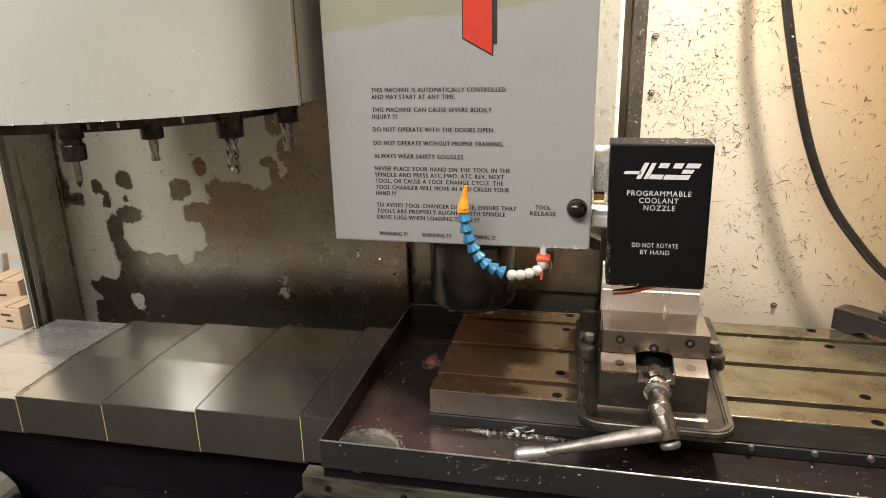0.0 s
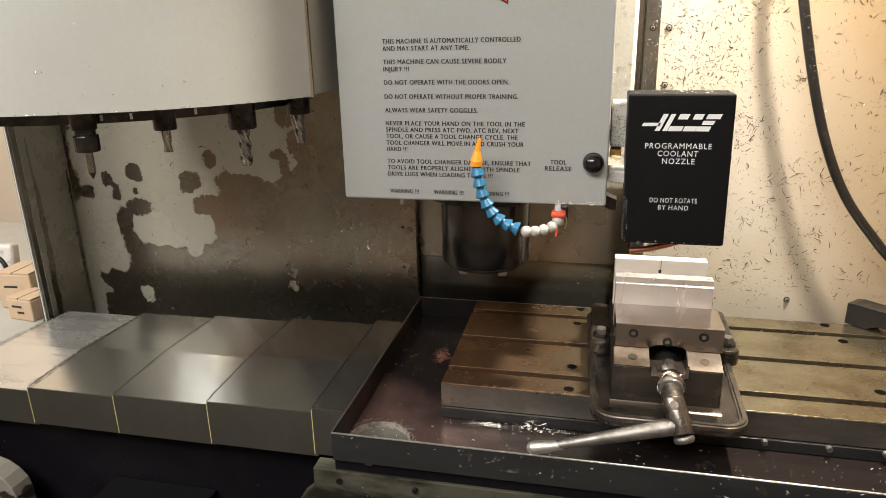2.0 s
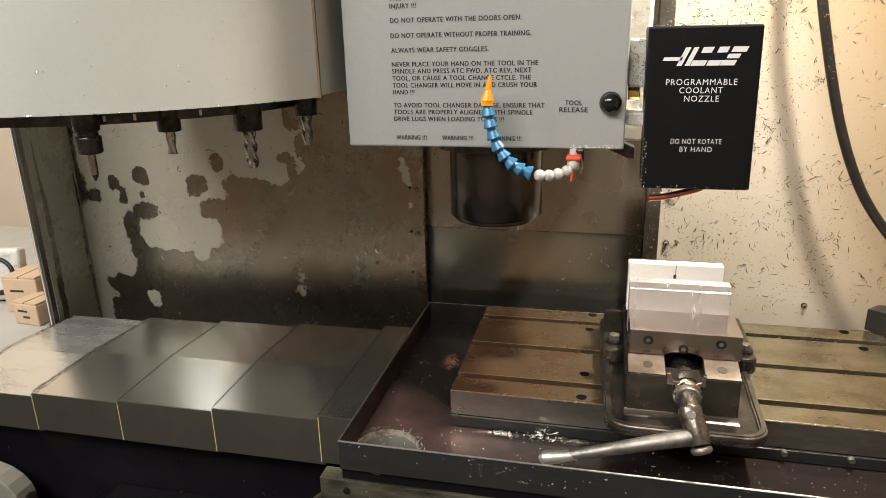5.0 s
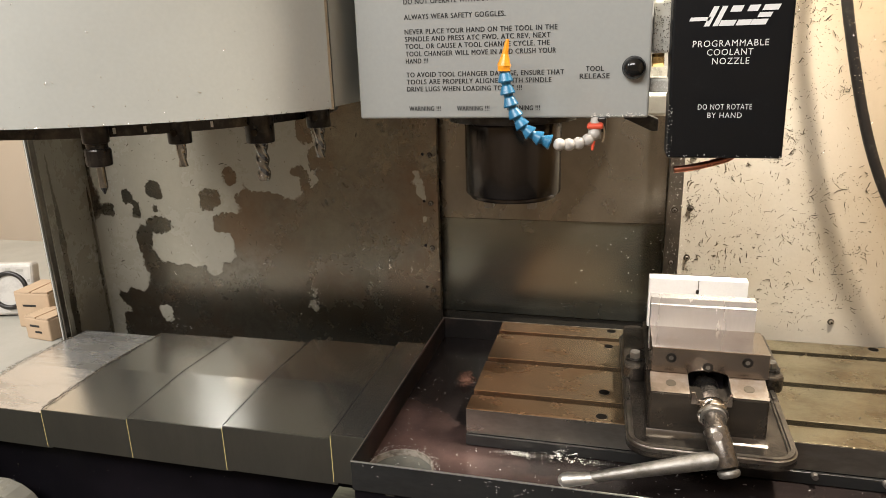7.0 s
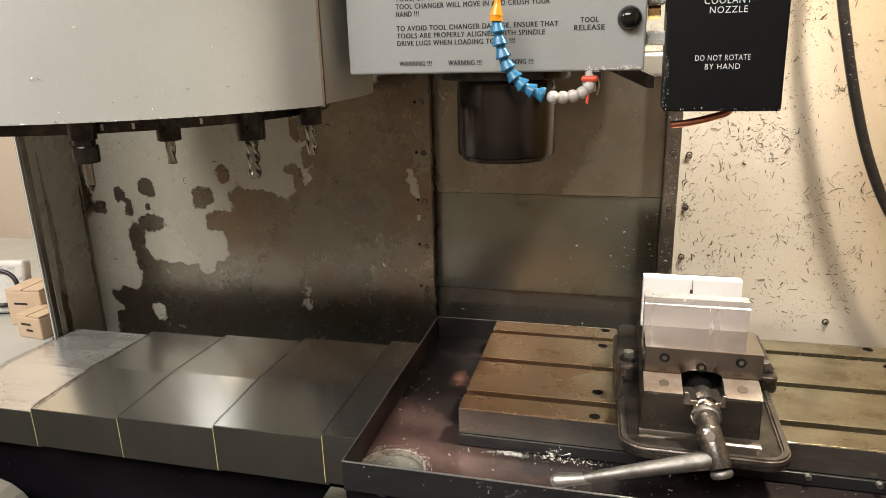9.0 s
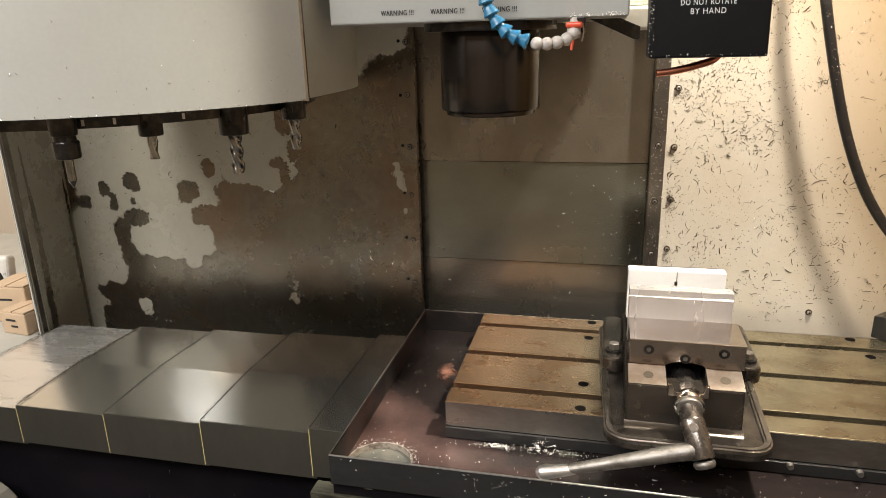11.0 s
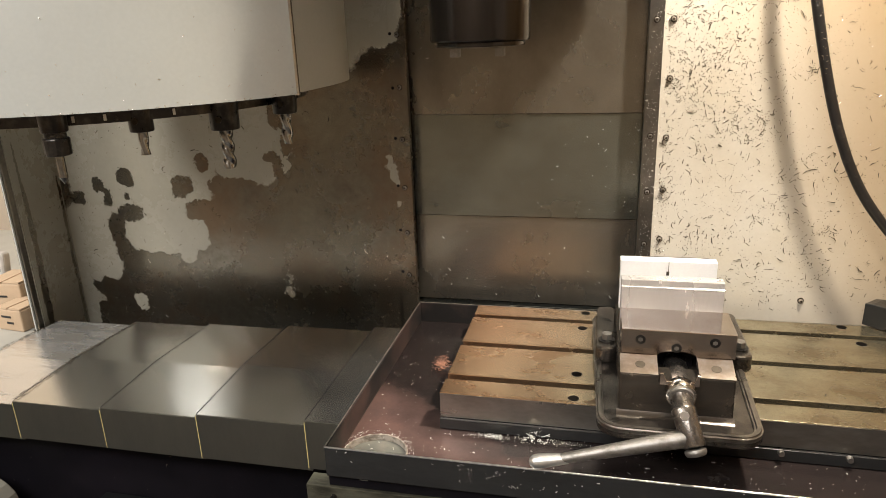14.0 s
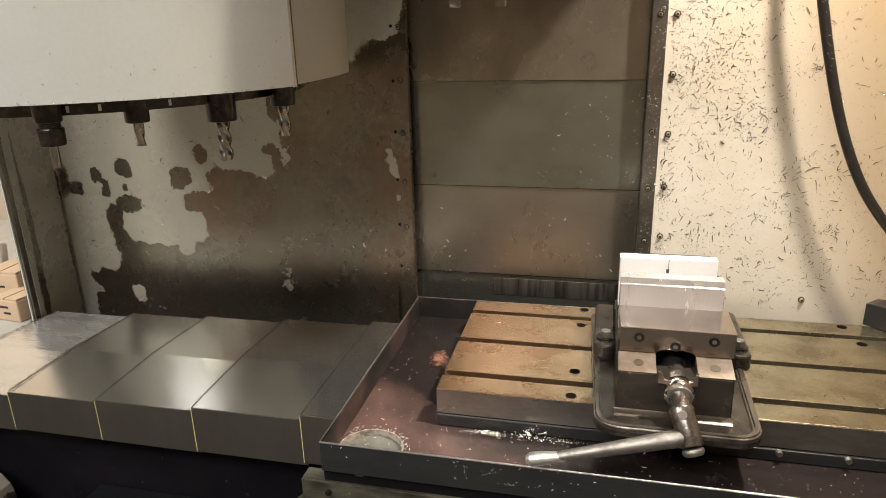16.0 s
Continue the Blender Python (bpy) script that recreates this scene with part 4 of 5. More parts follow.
    part_of_chips("edge_chips", lambda rnd: (((rnd.uniform(0.18, 0.242), HEAD_Y - 0.0003, 0.2745 + 0.004 * rnd.random() ** 2), (0, -1, 0)) for _ in range(60)), M_WHITECHIP, h, (0.001, 0.005), 33)
    part_of_chips("casting_chips", lambda rnd: (((rnd.uniform(0.238, 0.281), -0.0555, 0.292 + 0.16 * rnd.random() ** 2), (0, -1, 0)) for _ in range(260)), M_WHITECHIP, h, (0.001, 0.006), 34)
    return h


def build_coolant_box():
    c = thing("coolant_nozzle_box", "black coolant nozzle box with white lettering", "coolant unit")
    yf = -0.252
    bm = bmesh.new()
    prism([(0.2655, 0.4185), (0.2690, 0.2255), (0.3955, 0.2255), (0.3920, 0.4185)], yf, yf + 0.055, "y", 0.0, bm)
    bmesh.ops.bevel(bm, geom=list(bm.edges), offset=0.0025, segments=2, affect="EDGES", profile=0.5)
    housing = part("housing", bm, M_BLACK, c)
    y = yf - 0.0006
    lettering("PROGRAMMABLE", 0.3292, 0.3550, 0.0795, 0.0070, y, M_WHITEINK, housing, 0.5, False)
    lettering("COOLANT", 0.3295, 0.3455, 0.0485, 0.0070, y, M_WHITEINK, housing, 0.5, False)
    lettering("NOZZLE", 0.3310, 0.3358, 0.0390, 0.0070, y, M_WHITEINK, housing, 0.5, False)
    lettering("DO NOT ROTATE", 0.3290, 0.2850, 0.0580, 0.0062, y, M_WHITEINK, housing, 0.5, False)
    lettering("BY HAND", 0.3295, 0.2755, 0.0370, 0.0062, y, M_WHITEINK, housing, 0.5, False)
    # the maker's mark as plain slanted bars
    for xa, xb, za, zb in ((0.281, 0.306, 0.3765, 0.3805), (0.303, 0.310, 0.3705, 0.3915), (0.314, 0.3205, 0.3705, 0.3915), (0.3215, 0.3405, 0.3705, 0.3765),
                           (0.3265, 0.3405, 0.385, 0.3915), (0.3425, 0.3595, 0.3705, 0.3765), (0.3475, 0.3605, 0.385, 0.3915), (0.3600, 0.3790, 0.3705, 0.3765), (0.3655, 0.3850, 0.3855, 0.3915), (0.3640, 0.3800, 0.3785, 0.3835)):
        s = 0.45
        xa, xb, za, zb = 0.2845 + (xa - 0.281) * 0.84, 0.2845 + (xb - 0.281) * 0.84, za + 0.003, zb + 0.003
        part("mark_bar", prism([(xa + s * (za - 0.381), za), (xb + s * (za - 0.381), za), (xb + s * (zb - 0.381), zb), (xa + s * (zb - 0.381), zb)], yf - 0.0008, yf + 0.0004, "y"), M_WHITEINK, housing)
    part("mount_arm", box(0.2465, 0.2685, -0.225, -0.185, 0.300, 0.316, 0.002), M_CASTWHITE, c, "pale chip-covered mounting arm")
    part("mount_block", box(0.2470, 0.2680, -0.215, -0.175, 0.3460, 0.4050, 0.003), M_CASTWHITE, c, "pale chip-crusted mounting block")
    part("brass_nut", cyl((0.2480, -0.200, 0.3375), (0.2625, -0.200, 0.3375), 0.0080, seg=6, bevel=0.0008), M_BRASSNUT, c, "brass hose nut")
    part_of_chips("arm_chips", lambda rnd: (((rnd.uniform(0.2472, 0.2675), -0.2254, rnd.uniform(0.3005, 0.3155)), (0, -1, 0)) for _ in range(60)), M_WHITECHIP, c, (0.001, 0.004), 40)
    part_of_chips("arm_top_chips", lambda rnd: (((rnd.uniform(0.2472, 0.2675), rnd.uniform(-0.224, -0.186), 0.3163), (0, 0, 1)) for _ in range(90)), M_WHITECHIP, c, (0.001, 0.005), 41)
    part_of_chips("block_chips", lambda rnd: (((rnd.uniform(0.2475, 0.2675), -0.2154, rnd.uniform(0.347, 0.404)), (0, -1, 0)) for _ in range(110)), M_CHIPDARK, c, (0.0008, 0.004), 42)
    part("copper_nozzle", tube([(0.350, -0.222, 0.229), (0.343, -0.224, 0.222), (0.328, -0.226, 0.217), (0.303, -0.229, 0.211), (0.280, -0.232, 0.208)], 0.0042), M_COPPER, c, "bent copper nozzle tube", True)
    part_of_chips("edge_chips", lambda rnd: (((0.2680 + 0.006 * rnd.random() ** 2, yf - 0.0004, rnd.uniform(0.228, 0.29)), (0, -1, 0)) for _ in range(34)), M_WHITECHIP, c, (0.0006, 0.003), 35)
    part_of_chips("bottom_chips", lambda rnd: (((rnd.uniform(0.27, 0.395), yf - 0.0004, 0.2268 + 0.003 * rnd.random()), (0, -1, 0)) for _ in range(16)), M_WHITECHIP, c, (0.0006, 0.002), 36)
    part_of_chips("top_chips", lambda rnd: (((rnd.uniform(0.272, 0.39), rnd.uniform(yf, yf + 0.05), 0.4188), (0, 0, 1)) for _ in range(90)), M_WHITECHIP, c, (0.001, 0.006), 37)
    return c


def segment(bm, a, b, ra, rb):
    """One socket-and-ball piece of segmented hose from a to b."""
    a, b = Vector(a), Vector(b)
    d = b - a
    cyl(a, a + d * 0.10, ra * 0.93, ra, 18, bm)
    cyl(a + d * 0.10, a + d * 0.70, ra, rb, 18, bm)
    cyl(a + d * 0.68, b + d * 0.04, rb * 0.88, rb * 0.95, 18, bm)
    return bm


def build_flex_hose():
    f = thing("coolant_hose", "segmented blue and milky coolant hose with an orange tip", "coolant hose")
    y = -0.286
    pts = [(0.0835, 0.3330), (0.0845, 0.3200), (0.0865, 0.3075), (0.0900, 0.2950), (0.0955, 0.2835), (0.1030, 0.2735), (0.1125, 0.2660), (0.1235, 0.2605), (0.1350, 0.2570)]
    pts = [(x - 0.004 + 0.05 * (0.333 - z), z - 0.12 * (0.333 - z)) for x, z in pts]
    for a, b in zip(pts, pts[1:]):
        part("hose_segment", segment(bmesh.new(), (b[0], y, b[1]), (a[0], y, a[1]), 0.0093, 0.0060), M_BLUE, f, "", True)
    bm = cyl((0.0790, y, 0.331), (0.0792, y, 0.337), 0.0075, seg=20)
    cyl((0.0792, y, 0.337), (0.0805, y, 0.350), 0.0082, 0.0040, 20, bm)
    cyl((0.0805, y, 0.350), (0.0835, y, 0.3665), 0.0040, 0.0020, 16, bm)
    part("nozzle_tip", bm, M_ORANGE, f, "orange plastic nozzle tip", True)
    for x, z, dy in ((0.1450, 0.2455, 0), (0.1560, 0.2450, 0.003), (0.1670, 0.2462, 0.007), (0.1775, 0.2495, 0.012), (0.1845, 0.2560, 0.018)):
        bm = bmesh.new()
        bmesh.ops.create_uvsphere(bm, u_segments=18, v_segments=12, radius=0.0074, matrix=Matrix.Translation((x, y + dy, z)))
        part("hose_bead", bm, M_PALE, f, "milky plastic bead", True)
    bm = cyl((0.1845, y + 0.024, 0.250), (0.1845, y + 0.024, 0.262), 0.0078, seg=18)
    cyl((0.1845, y + 0.024, 0.262), (0.1845, y + 0.055, 0.2735), 0.006, seg=16, bm=bm)
    valve = part("valve_body", bm, M_PALE, f, "", True)
    part("valve_fitting", box(0.1870, 0.1975, y + 0.030, y + 0.046, 0.2560, 0.2740, 0.002), M_HOLDER, valve, "black pipe fitting")
    part("valve_clip", tube([(0.1945, y + 0.016, 0.266), (0.1962, y + 0.015, 0.256), (0.1940, y + 0.015, 0.2465)], 0.0011, 8), M_BRIGHT, valve, "thin wire clip")
    part("valve_lever", box(0.1755, 0.1945, y + 0.012, y + 0.034, 0.2615, 0.2680, 0.0028, 3), M_REDPL, valve, "red valve lever")
    part("drip_tip", cyl((0.1838, y + 0.012, 0.248), (0.1830, y + 0.009, 0.2375), 0.0024, 0.0014, 12), M_REDPL, valve, "", True)
    return f


spindle_head = build_head()
coolant_box = build_coolant_box()
flex_hose = build_flex_hose()

# ---- vise ----
VX = 0.347


def taper(pts):
    """The base flange widens towards the back."""
    return [(VX + (x - VX) * (1 + 0.55 * max(0, min(0.17, y + 0.235))), y) for x, y in pts]


def build_vise():
    v = thing("machine_vise", "cast iron machine vise with bright soft jaws", "vise")
    outer, inner = taper(rounded(0.240, 0.456, -0.273, 0.118, 0.034, 8)), taper(rounded(0.2505, 0.4455, -0.2625, 0.1075, 0.025, 8))
    part("base_foot", box(0.262, 0.44, -0.172, 0.10, 0.0003, 0.0085), M_VISE, v)
    part("base_flange", prism(outer, 0.0085, 0.0195, "z", 0.002), M_VISE, v)
    bm = bmesh.new()
    vs = [[bm.verts.new((x, y, z)) for x, y in o] for o, z in ((outer, 0.0175), (outer, 0.0255), (inner, 0.0255), (inner, 0.0175))]
    n = len(outer)
    for a, b in zip(vs, vs[1:]):
        for i in range(n):
            bm.faces.new((a[i], a[(i + 1) % n], b[(i + 1) % n], b[i]))
    bmesh.ops.bevel(bm, geom=[e for e in bm.edges if abs(e.verts[0].co.z - 0.0255) < 1e-6 and abs(e.verts[1].co.z - 0.0255) < 1e-6], offset=0.0028, segments=3, affect="EDGES")
    # The rim's highlights are put into its lighter material.
    part("base_rim", bm, M_VISERIM, v, "raised rim in a lighter colour for its highlights", True)
    # body casting with drafted front and rounded corners
    bm = prism([(0.2685, 0.0190), (0.4205, 0.0190), (0.4195, 0.0835), (0.3745, 0.0835), (0.3720, 0.0765), (0.3225, 0.0765), (0.3200, 0.0835), (0.2695, 0.0835)], -0.2275, -0.1880, "y")
    bmesh.ops.bevel(bm, geom=[e for e in bm.edges if all(q.co.y < -0.22 for q in e.verts) or (abs(e.verts[0].co.z - e.verts[1].co.z) > 0.05 and all(q.co.y < -0.22 for q in e.verts))], offset=0.0025, segments=3, affect="EDGES")
    front = part("body", bm, M_VISEBODY, v, "", True)
    part("foot_fillet", prism([(-0.2385, 0.0192), (-0.2320, 0.0210), (-0.2272, 0.0270), (-0.2272, 0.0192)], 0.2670, 0.4220, "x"), M_VISEBODY, front, "", True)
    part("rear_body", box(0.2690, 0.4275, -0.1878, 0.085, 0.0190, 0.0606, 0.004), M_VISEBODY, v)
    part("bed", box(0.2745, 0.4200, -0.105, 0.06, 0.0607, 0.092, 0.002), M_VISEMACH, v)
    # moving jaw
    for xa, xb in ((0.2700, 0.3203), (0.3737, 0.4200)):
        part("jaw_ledge", prism([(-0.2262, 0.0836), (-0.2255, 0.0842), (-0.1868, 0.0938), (-0.1868, 0.0836)], xa, xb, "x"), M_LEDGE, v, "ground sloping ledge")
        part("jaw_cheek", box(xa + 0.0015, xb - 0.0002, -0.1866, -0.115, 0.0610, 0.0935), M_VISEMACH, v)
    part("screw_cavity", box(0.3206, 0.3734, -0.150, -0.146, 0.0608, 0.0935), M_DARK, v)
    arch = [(VX + 0.0262 * math.cos(radians(a)), 0.0930 + 0.0075 * math.sin(radians(a))) for a in range(180, -1, -15)]
    part("jaw_block", prism([(0.2712, 0.0936)] + arch + [(0.4240, 0.0936), (0.4240, 0.1310), (0.2712, 0.1310)], -0.1865, -0.1080, "y", 0.0012), M_VISEMACH, v)
    for x, z in ((0.2970, 0.1165), (0.3460, 0.1060), (0.3960, 0.1175)):
        screw = part("socket_screw", cyl((x, -0.1862, z), (x, -0.1872, z), 0.0070, seg=20), M_HOLDER, v, "black socket screw")
        part("screw_socket", cyl((x, -0.1871, z), (x, -0.1876, z), 0.0034, seg=6), M_HANDLE, screw)
    for x in (0.2970, 0.3970):
        part("plug", cyl((x, -0.2076, 0.0870), (x, -0.2081, 0.0890), 0.0068, seg=20), M_SLOT, v)
    part("soft_jaw", prism([(-0.1075, 0.093), (-0.1075, 0.1648), (-0.1062, 0.1656), (-0.1056, 0.1750), (-0.085, 0.1750), (-0.085, 0.093)], 0.2705, 0.4165, "x", 0.0006), M_JAWMETAL, v, "bright aluminium soft jaw")
    jaw = part("soft_jaw", box(0.2710, 0.4190, -0.020, 0.002, 0.093, 0.1768, 0.0008), M_JAW, v, "bright aluminium soft jaw")
    part("jaw_notch", box(0.3425, 0.3470, -0.0206, -0.0195, 0.1535, 0.1600), M_SLOT, jaw)
    part("jaw_scribe", box(0.3452, 0.3462, -0.0206, -0.0195, 0.1600, 0.1769), M_TABLESIDE, jaw)
    part("fixed_jaw", box(0.2745, 0.4200, 0.0025, 0.060, 0.0607, 0.1600, 0.004), M_VISE, v)
    for x in (0.2540, 0.4570):
        lug = part("lug", prism(rounded(x - 0.0175, x + 0.0165, -0.078, 0.098, 0.0145, 6), 0.0190, 0.046, "z", 0.004), M_VISE, v)
        part("washer", cyl((x, -0.049, 0.0461), (x, -0.049, 0.0492), 0.0135, seg=24), M_HOLDER, lug)
        part("hold_down_bolt", cyl((x, -0.049, 0.0492), (x, -0.049, 0.0600), 0.0088, seg=6, bevel=0.001), M_HANDLE, lug)
    # screw end with its bracket and collar
    part("bearing_bracket", prism([(VX - 0.0255, 0.0725), (VX + 0.0265, 0.0725), (VX + 0.0265, 0.0900), (VX + 0.0225, 0.0900), (VX + 0.0195, 0.0790), (VX - 0.0165, 0.0790), (VX - 0.0205, 0.0900), (VX - 0.0255, 0.0900)], -0.2335, -0.2280, "y", 0.0008), M_VISEMACH, v)
    part("screw_nut", cyl((VX + 0.002, -0.147, 0.066), (VX + 0.002, -0.222, 0.063), 0.0165, seg=32, bevel=0.002), M_KNUCKLE, v, "", True)
    part("screw_collar", cyl((VX + 0.003, -0.2222, 0.063), (VX + 0.003, -0.240, 0.061), 0.0205, seg=32, bevel=0.003), M_BRIGHT, v, "", True)
    part("collar_groove", cyl((VX + 0.003, -0.2402, 0.061), (VX + 0.003, -0.246, 0.0605), 0.0165, seg=32, bevel=0.0015), M_HANDLE, v, "", True)
    return v


build_vise()


def build_crank():
    c = thing("vise_crank", "worn steel crank handle fitted on the vise screw", "vise handle")
    part("socket", cyl((VX + 0.003, -0.2465, 0.0600), (VX + 0.003, -0.284, 0.054), 0.0148, 0.0140, 24, bevel=0.002), M_KNUCKLE, c, "", True)
    bm = cyl((VX + 0.001, -0.272, 0.0640), (VX + 0.0155, -0.302, 0.0240), 0.0155, 0.0148, 24, bevel=0.003)
    part("knuckle", bm, M_KNUCKLE, c, "", True)
    bm = cyl((VX + 0.0158, -0.3025, 0.0232), (VX + 0.0185, -0.3070, 0.0150), 0.0146, 0.0130, 24, bevel=0.004)
    part("knuckle_end", bm, M_HANDLE, c, "", True)
    part("pivot_pin", cyl((VX + 0.002, -0.284, 0.058), (VX + 0.0015, -0.2945, 0.0645), 0.0058, seg=18), M_BRIGHT, c)
    part("arm", cyl((VX + 0.005, -0.296, 0.0330), (0.190, -0.3125, -0.0070), 0.0118, 0.0068, 24), M_HANDLE, c, "", True)
    bm = cyl((0.205, -0.3109, -0.0046), (0.168, -0.3146, -0.0106), 0.0068, 0.0100, 28)
    cyl((0.168, -0.3146, -0.0106), (0.160, -0.3154, -0.0119), 0.0100, 0.0090, 28, bm)
    cyl((0.160, -0.3154, -0.0119), (0.1555, -0.31585, -0.0126), 0.0090, 0.0052, 28, bm)
    cyl((0.1555, -0.31585, -0.0126), (0.1540, -0.3160, -0.0128), 0.0052, 0.0010, 28, bm)
    part("grip_end", bm, M_GRIP, c, "polished rounded grip end", True)


build_crank()

# ---- hose on the right, its bracket ----


def build_right_hose():
    h = thing("black_hose", "black rubber hose hanging before the white panel", "hose")
    part("pipe", tube([(0.536, 0.165, 0.80), (0.544, 0.165, 0.66), (0.559, 0.165, 0.575), (0.595, 0.165, 0.435), (0.629, 0.165, 0.335), (0.668, 0.165, 0.255), (0.715, 0.160, 0.190), (0.775, 0.150, 0.125), (0.86, 0.13, 0.07)], 0.0084, 14), M_RUBBER, h, "", True)


def build_clamp():
    """A strap clamp lying aslant on the table, its toe towards the back panel."""
    b = thing("strap_clamp", "black steel strap clamp bolted on the table", "clamp")
    seat = Matrix.Translation((0.711, 0.185, 0.0004)) @ Matrix.Rotation(radians(-46), 4, "Z")
    bar = prism([(0, 0), (0, 0.0405), (0.012, 0.0430), (0.165, 0.0460), (0.165, 0.0125), (0.058, 0.0125), (0.036, 0)], 0, 0.040, "y", 0.0015)
    bar.transform(seat)
    part("bar", bar, M_TRAYFACE, b)
    heel = box(0.128, 0.165, 0.003, 0.037, 0, 0.0122, 0.001)
    heel.transform(seat)
    part("heel_block", heel, M_HOLDER, b)
    for name, r0, z0, z1, n, m in (("washer", 0.0165, 0.0450, 0.0485, 28, M_HOLDER), ("nut", 0.0125, 0.0485, 0.0600, 6, M_HANDLE), ("stud", 0.0062, 0.0600, 0.0700, 18, M_KNUCKLE)):
        bm = cyl((0.088, 0.022, z0), (0.088, 0.022, z1), r0, seg=n, bevel=0.0008)
        bm.transform(seat)
        part(name, bm, m, b)


build_right_hose()
build_clamp()

# ---- boxes on the ledge ----


def carton(x, y, z, w, d, h, turn, label):
    t = thing("cardboard_box", label, "box", "boxes on the ledge")
    part("carton", box(-w / 2, w / 2, -d / 2, d / 2, 0, h, 0.003), M_CARD, t)
    part("flap", box(-w / 2 + 0.001, -0.002, -d / 2 + 0.001, d / 2 - 0.001, h, h + 0.003), M_CARD, t)
    part("flap", box(0.002, w / 2 - 0.001, -d / 2 + 0.001, d / 2 - 0.001, h + 0.001, h + 0.004), M_CARD, t)
    for a, b, c in ((-0.28, 0.10, 0.62), (-0.10, 0.16, 0.34)):
        part("ink_bar", box(w * a, w * b, -d / 2 - 0.0012, -d / 2 - 0.0002, h * c, h * c + 0.0045), M_INK, t, "dark bar of marker writing")
    part("tape_seam", box(-0.0012, 0.0012, -d / 2 - 0.0006, d / 2, h + 0.0041, h + 0.0046), M_CARDDARK, t)
    t.matrix_world = pose(x, y, z, 0, 0, turn)
    return t


carton(-1.090, 0.135, -0.060, 0.090, 0.09, 0.085, 4, "brown cardboard box standing on the ledge")
carton(-1.019, 0.066, -0.060, 0.072, 0.07, 0.050, -6, "small brown cardboard box with marker writing")
carton(-1.085, 0.235, -0.060, 0.085, 0.08, 0.095, 6, "brown cardboard box behind a smaller one")


def build_roll():
    t = thing("white_case", "white printed case with a black ring on it", "case")
    part("case", box(-0.058, 0.058, -0.018, 0.018, 0, 0.128, 0.010, 3), M_CASE, t)
    bm = bmesh.new()
    n, k = 40, 10
    rr = [[bm.verts.new(((0.042 + 0.0055 * math.cos(2 * math.pi * j / k)) * math.cos(2 * math.pi * i / n), -0.020 + 0.005 * math.sin(2 * math.pi * j / k), 0.062 + (0.042 + 0.0055 * math.cos(2 * math.pi * j / k)) * math.sin(2 * math.pi * i / n))) for j in range(k)] for i in range(n)]
    for i in range(n):
        for j in range(k):
            bm.faces.new((rr[i][j], rr[(i + 1) % n][j], rr[(i + 1) % n][(j + 1) % k], rr[i][(j + 1) % k]))
    part("ring", bm, M_RUBBER, t, "black ring", True)
    for x, z, w in ((-0.03, 0.112, 0.018), (0.0, 0.113, 0.012), (0.028, 0.110, 0.016), (0.048, 0.085, 0.006), (0.047, 0.045, 0.008), (0.040, 0.016, 0.014), (0.005, 0.012, 0.016)):
        part("print_mark", box(x - w / 2, x + w / 2, -0.0186, -0.0178, z - 0.003, z + 0.003), M_BENCH, t, "grey printed mark")
    t.matrix_world = pose(-1.205, 0.150, -0.057, -10, 0, 14)


build_roll()

# ---- chips ----


chips("wall_chips", wall_spots(2900, 0.345, 1.0, 0.0, 0.75, power=1.45, clumps=90), M_CHIPDARK, "dark oily chips stuck on the white panel", (0.0014, 0.0145), 1, 1.25)
chips("fine_wall_chips", wall_spots(1300, 0.35, 0.56, 0.33, 0.75, clumps=60), M_CHIPDARK, "fine dark chips stuck high on the white panel", (0.0012, 0.009), 19, 1.3)
chips("wall_grit", wall_spots(2600, 0.345, 1.0, 0.0, 0.75, power=1.3, clumps=60), M_CHIPDARK, "fine dark grit stuck on the white panel", (0.0005, 0.0022), 24, 1.0)
chips("bolt_grime", lambda rnd: (((0.353 + rnd.gauss(0, 0.006), WALL - 0.0005, z + rnd.gauss(-0.008, 0.012)), (0, -1, 0)) for z in (0.545, 0.442, 0.335, 0.235, 0.137) for _ in range(80)), M_CHIPDARK, "dark grime gathered round the panel bolts", (0.0006, 0.004), 25, 1.6)
chips("lower_wall_chips", wall_spots(260, 0.40, 0.66, 0.04, 0.20, clumps=14), M_CHIPDARK, "dark chips stuck low on the white panel", (0.002, 0.014), 20, 1.4)
chips("bright_wall_chips", wall_spots(420, 0.345, 0.9, 0.05, 0.75), M_CHIP, "bright chips stuck on the white panel", (0.002, 0.007), 2)
chips("back_wall_chips", wall_spots(480, -0.97, -0.17, -0.1, 0.42, power=1.7), M_CHIPDARK, "dark chips stuck on the flaked panel", (0.0012, 0.014), 3, 1.5)
chips("back_wall_bright_chips", wall_spots(230, -0.97, -0.17, -0.12, 0.14, clumps=14), M_CHIP, "bright chips stuck on the flaked panel", (0.001, 0.016), 4)
chips("stuck_flakes", lambda rnd: (((-0.440 + rnd.gauss(0, 0.007), WALL - 0.0006, 0.008 + rnd.gauss(0, 0.017)), (0, -1, 0)) for _ in range(70)), M_WHITECHIP, "pale flakes stuck on the flaked panel", (0.001, 0.007), 27, 1.3)
chips("strip_chips", wall_spots(420, 0.312, 0.346, 0.1, 0.75, WALL - 0.006), M_WHITECHIP, "fine chips stuck on the edge strip", (0.001, 0.005), 5)
chips("tray_chips", floor_spots(260, -0.13, 0.9, -0.315, -0.19, -0.0618), M_WHITECHIP, "bright chips scattered on the tray", (0.0012, 0.007), 6)
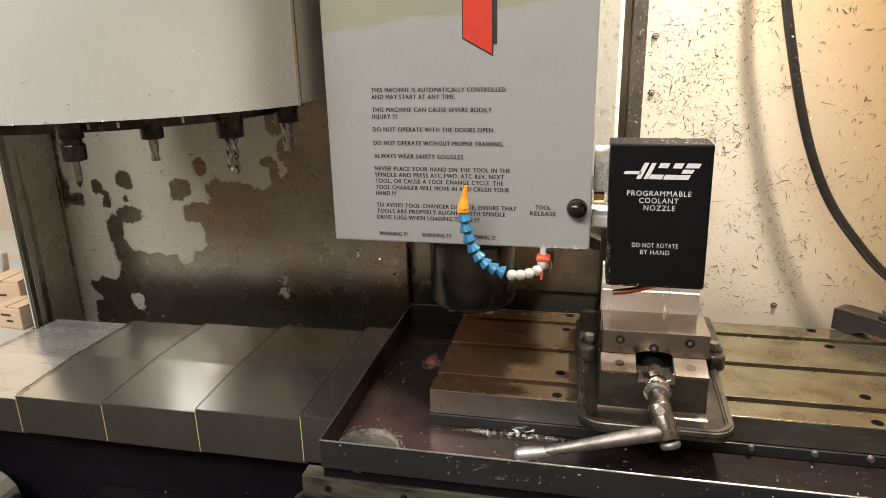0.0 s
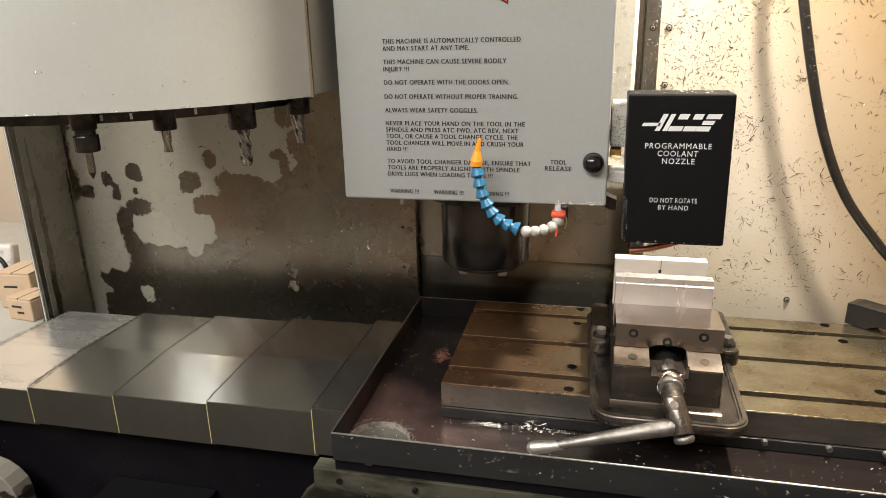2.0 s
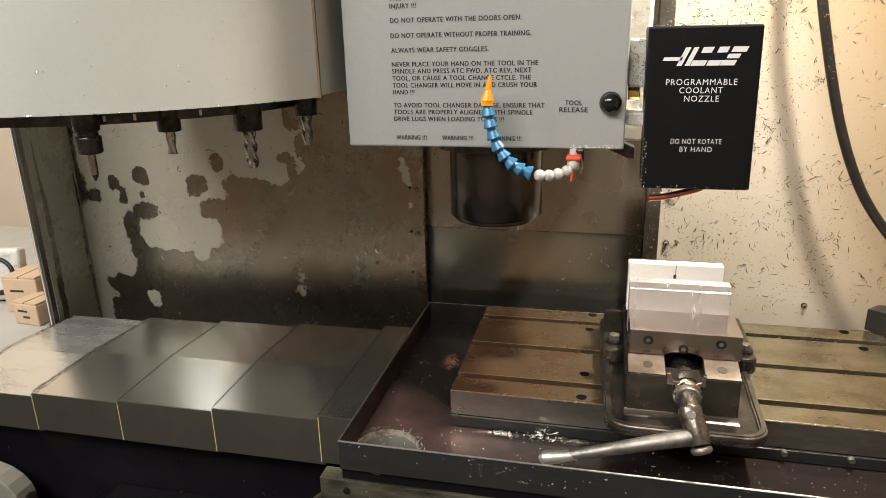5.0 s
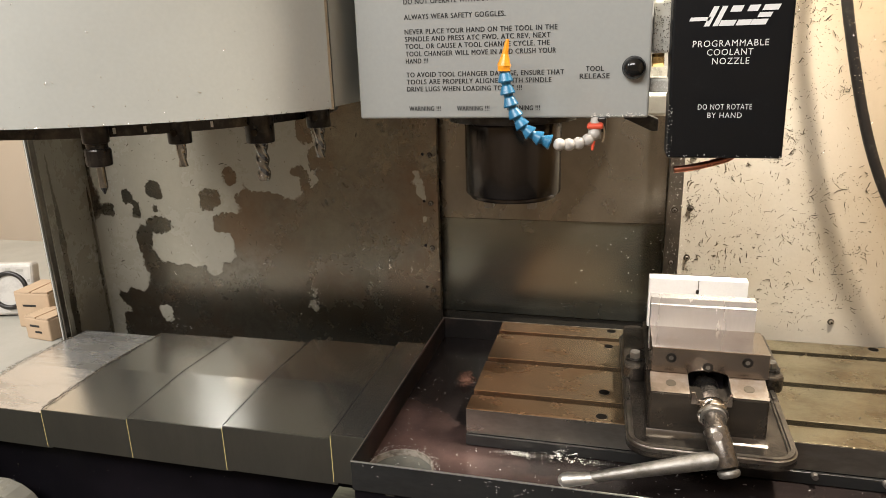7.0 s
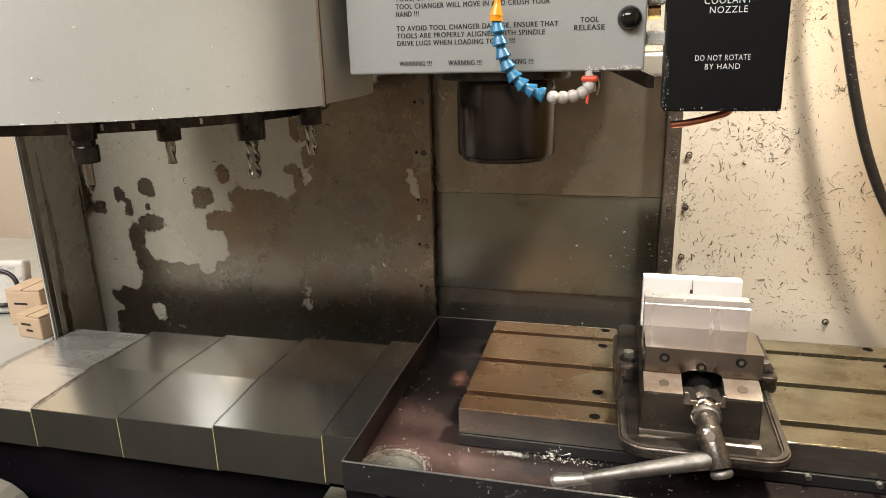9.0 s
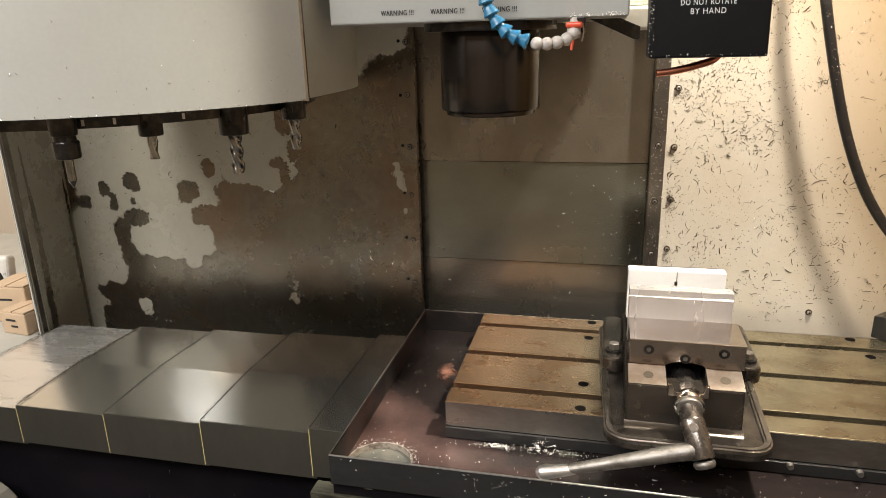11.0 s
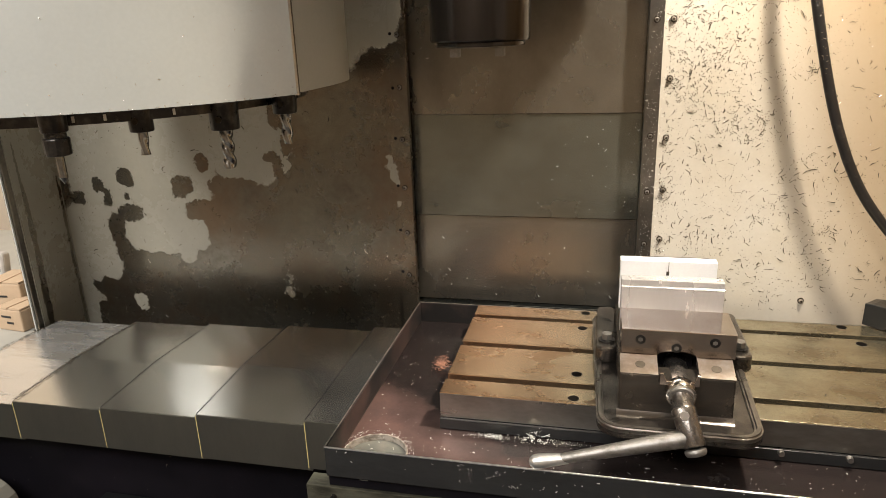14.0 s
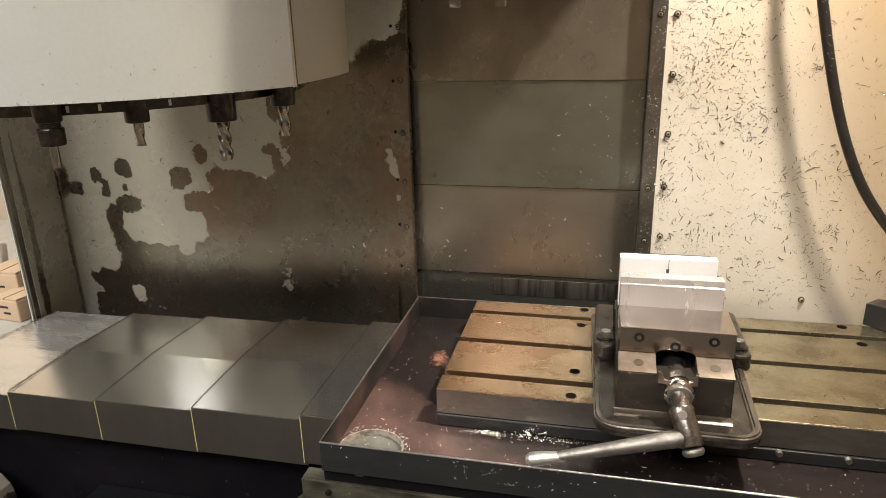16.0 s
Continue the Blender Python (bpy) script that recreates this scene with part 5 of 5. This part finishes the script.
chips("tray_side_chips", floor_spots(90, -0.13, -0.005, -0.3, 0.21, -0.0618), M_WHITECHIP, "bright chips scattered on the tray", (0.0012, 0.005), 7)
chips("chip_heap", floor_spots(150, 0.055, 0.11, -0.203, -0.194, -0.0605, 0.006), M_WHITECHIP, "small heap of bright chips by the table", (0.0015, 0.006), 8)
chips("chip_heap_curled", floor_spots(50, 0.135, 0.16, -0.20, -0.188, -0.0605, 0.016), M_WHITECHIP, "curled bright chips by the table", (0.004, 0.014), 9)
chips("chip_heap_fine", floor_spots(80, 0.15, 0.22, -0.205, -0.19, -0.0605, 0.004), M_WHITECHIP, "fine bright chips by the table", (0.0012, 0.005), 10)
chips("copper_chip_clump", floor_spots(220, -0.052, -0.032, 0.0, 0.03, -0.0605, 0.014), M_BRASS, "clump of coppery chips in the tray", (0.004, 0.010), 11)
chips("saddle_droplets", wall_spots(160, -0.165, 0.5, -0.125, -0.092, -0.3203, clumps=12), M_CHIP, "bright specks on the saddle cover", (0.0008, 0.003), 26, 1.4)
chips("base_chips", wall_spots(110, -0.95, -0.2, -0.34, -0.13, -0.2155), M_CHIP, "sparse chips on the dark apron", (0.001, 0.008), 12)
chips("ledge_chips", lambda rnd: (((-0.9418 + rnd.gauss(0, 0.0022), y, -0.0515 + 0.0075 * (1 - abs(y + 0.10) / 0.18)), (0, 0, 1)) for y in (rnd.uniform(-0.25, 0.035) for _ in range(420))), M_CHIPDARK, "dark chips along the ledge's edge", (0.003, 0.010), 13)
chips("way_cover_edge_chips", lambda rnd: (((-0.741 + rnd.gauss(0, 0.0015), y, -0.0430 + 0.0075 * (1 - abs(y + 0.10) / 0.18)), (0, 0, 1)) for y in (rnd.uniform(-0.25, 0.08) for _ in range(420))), M_CHIPDARK, "dark chips along a way cover edge", (0.003, 0.010), 14)
for joint, zj, count in ((-0.563, -0.0370, 150), (-0.383, -0.0290, 120), (-0.194, -0.0190, 60)):
    chips("cover_joint_chips", lambda rnd, joint=joint, zj=zj, count=count: (((joint + rnd.gauss(0, 0.0011), y, zj + 0.0075 * (1 - abs(y + 0.10) / 0.18)), (0, 0, 1)) for y in (rnd.uniform(-0.25, 0.07) for _ in range(count))), M_CHIPDARK, "dark grit along a way cover joint", (0.0015, 0.006), int(1000 - 100 * joint))
chips("way_cover_edge_fine_chips", lambda rnd: (((-0.383 + rnd.gauss(0, 0.001), y, -0.0290 + 0.0075 * (1 - abs(y + 0.10) / 0.18)), (0, 0, 1)) for y in (rnd.uniform(-0.25, -0.02) for _ in range(70))), M_CHIP, "fine chips along a way cover edge", (0.001, 0.004), 15)
chips("tray_front_chips", wall_spots(60, -0.12, 0.6, -0.050, -0.022, -0.3222, clumps=7), M_WHITECHIP, "bright chips clinging to the tray's front", (0.002, 0.007), 16)
chips("end_panel_chips", lambda rnd: (((-0.9555 - 0.046 * (y - 0.055) / 0.178, y, z), (1, 0.25, 0)) for y, z in ((rnd.uniform(0.075, 0.225), rnd.uniform(-0.05, 0.38)) for _ in range(170))), M_CHIPDARK, "dark chips stuck on the end panel", (0.001, 0.012), 17)
chips("hose_chips", lambda rnd: (((0.559 + 0.257 * (0.575 - z) + 0.006 * rnd.uniform(-1, 1), 0.1562, z), (0, -1, 0)) for z in (rnd.uniform(0.44, 0.57) for _ in range(40))), M_CHIP, "fine chips clinging to the black hose", (0.001, 0.004), 18)
chips("table_specks", floor_spots(260, 0.47, 0.92, -0.175, 0.175, 0.0), M_CHIPDARK, "dark specks and chips on the table", (0.0015, 0.007), 21)
chips("table_left_specks", floor_spots(70, 0.02, 0.24, -0.175, 0.175, 0.0), M_CHIPDARK, "sparse dark chips on the table", (0.001, 0.005), 22)
chips("drain_chips", lambda rnd: (((-0.083 + r * math.cos(a), -0.264 + r * math.sin(a), -0.0608), (0, 0, 1)) for a, r in ((rnd.uniform(0.1, 3.0), rnd.uniform(0.047, 0.060)) for _ in range(110))), M_WHITECHIP, "bright chips round the drain hole", (0.0015, 0.006), 23)

# ---- what moves: head, its coolant unit and hose, and the column cover climb ----


def motions():
    times = [0, 0.1, 0.25] + [0.5 * i for i in range(1, 32)] + [15.75, 15.9, 16.0]
    for ob in (spindle_head, coolant_box, flex_hose, column_cover):
        walk(ob, [(t, pose(0, 0, climb(t))) for t in times])


motions()
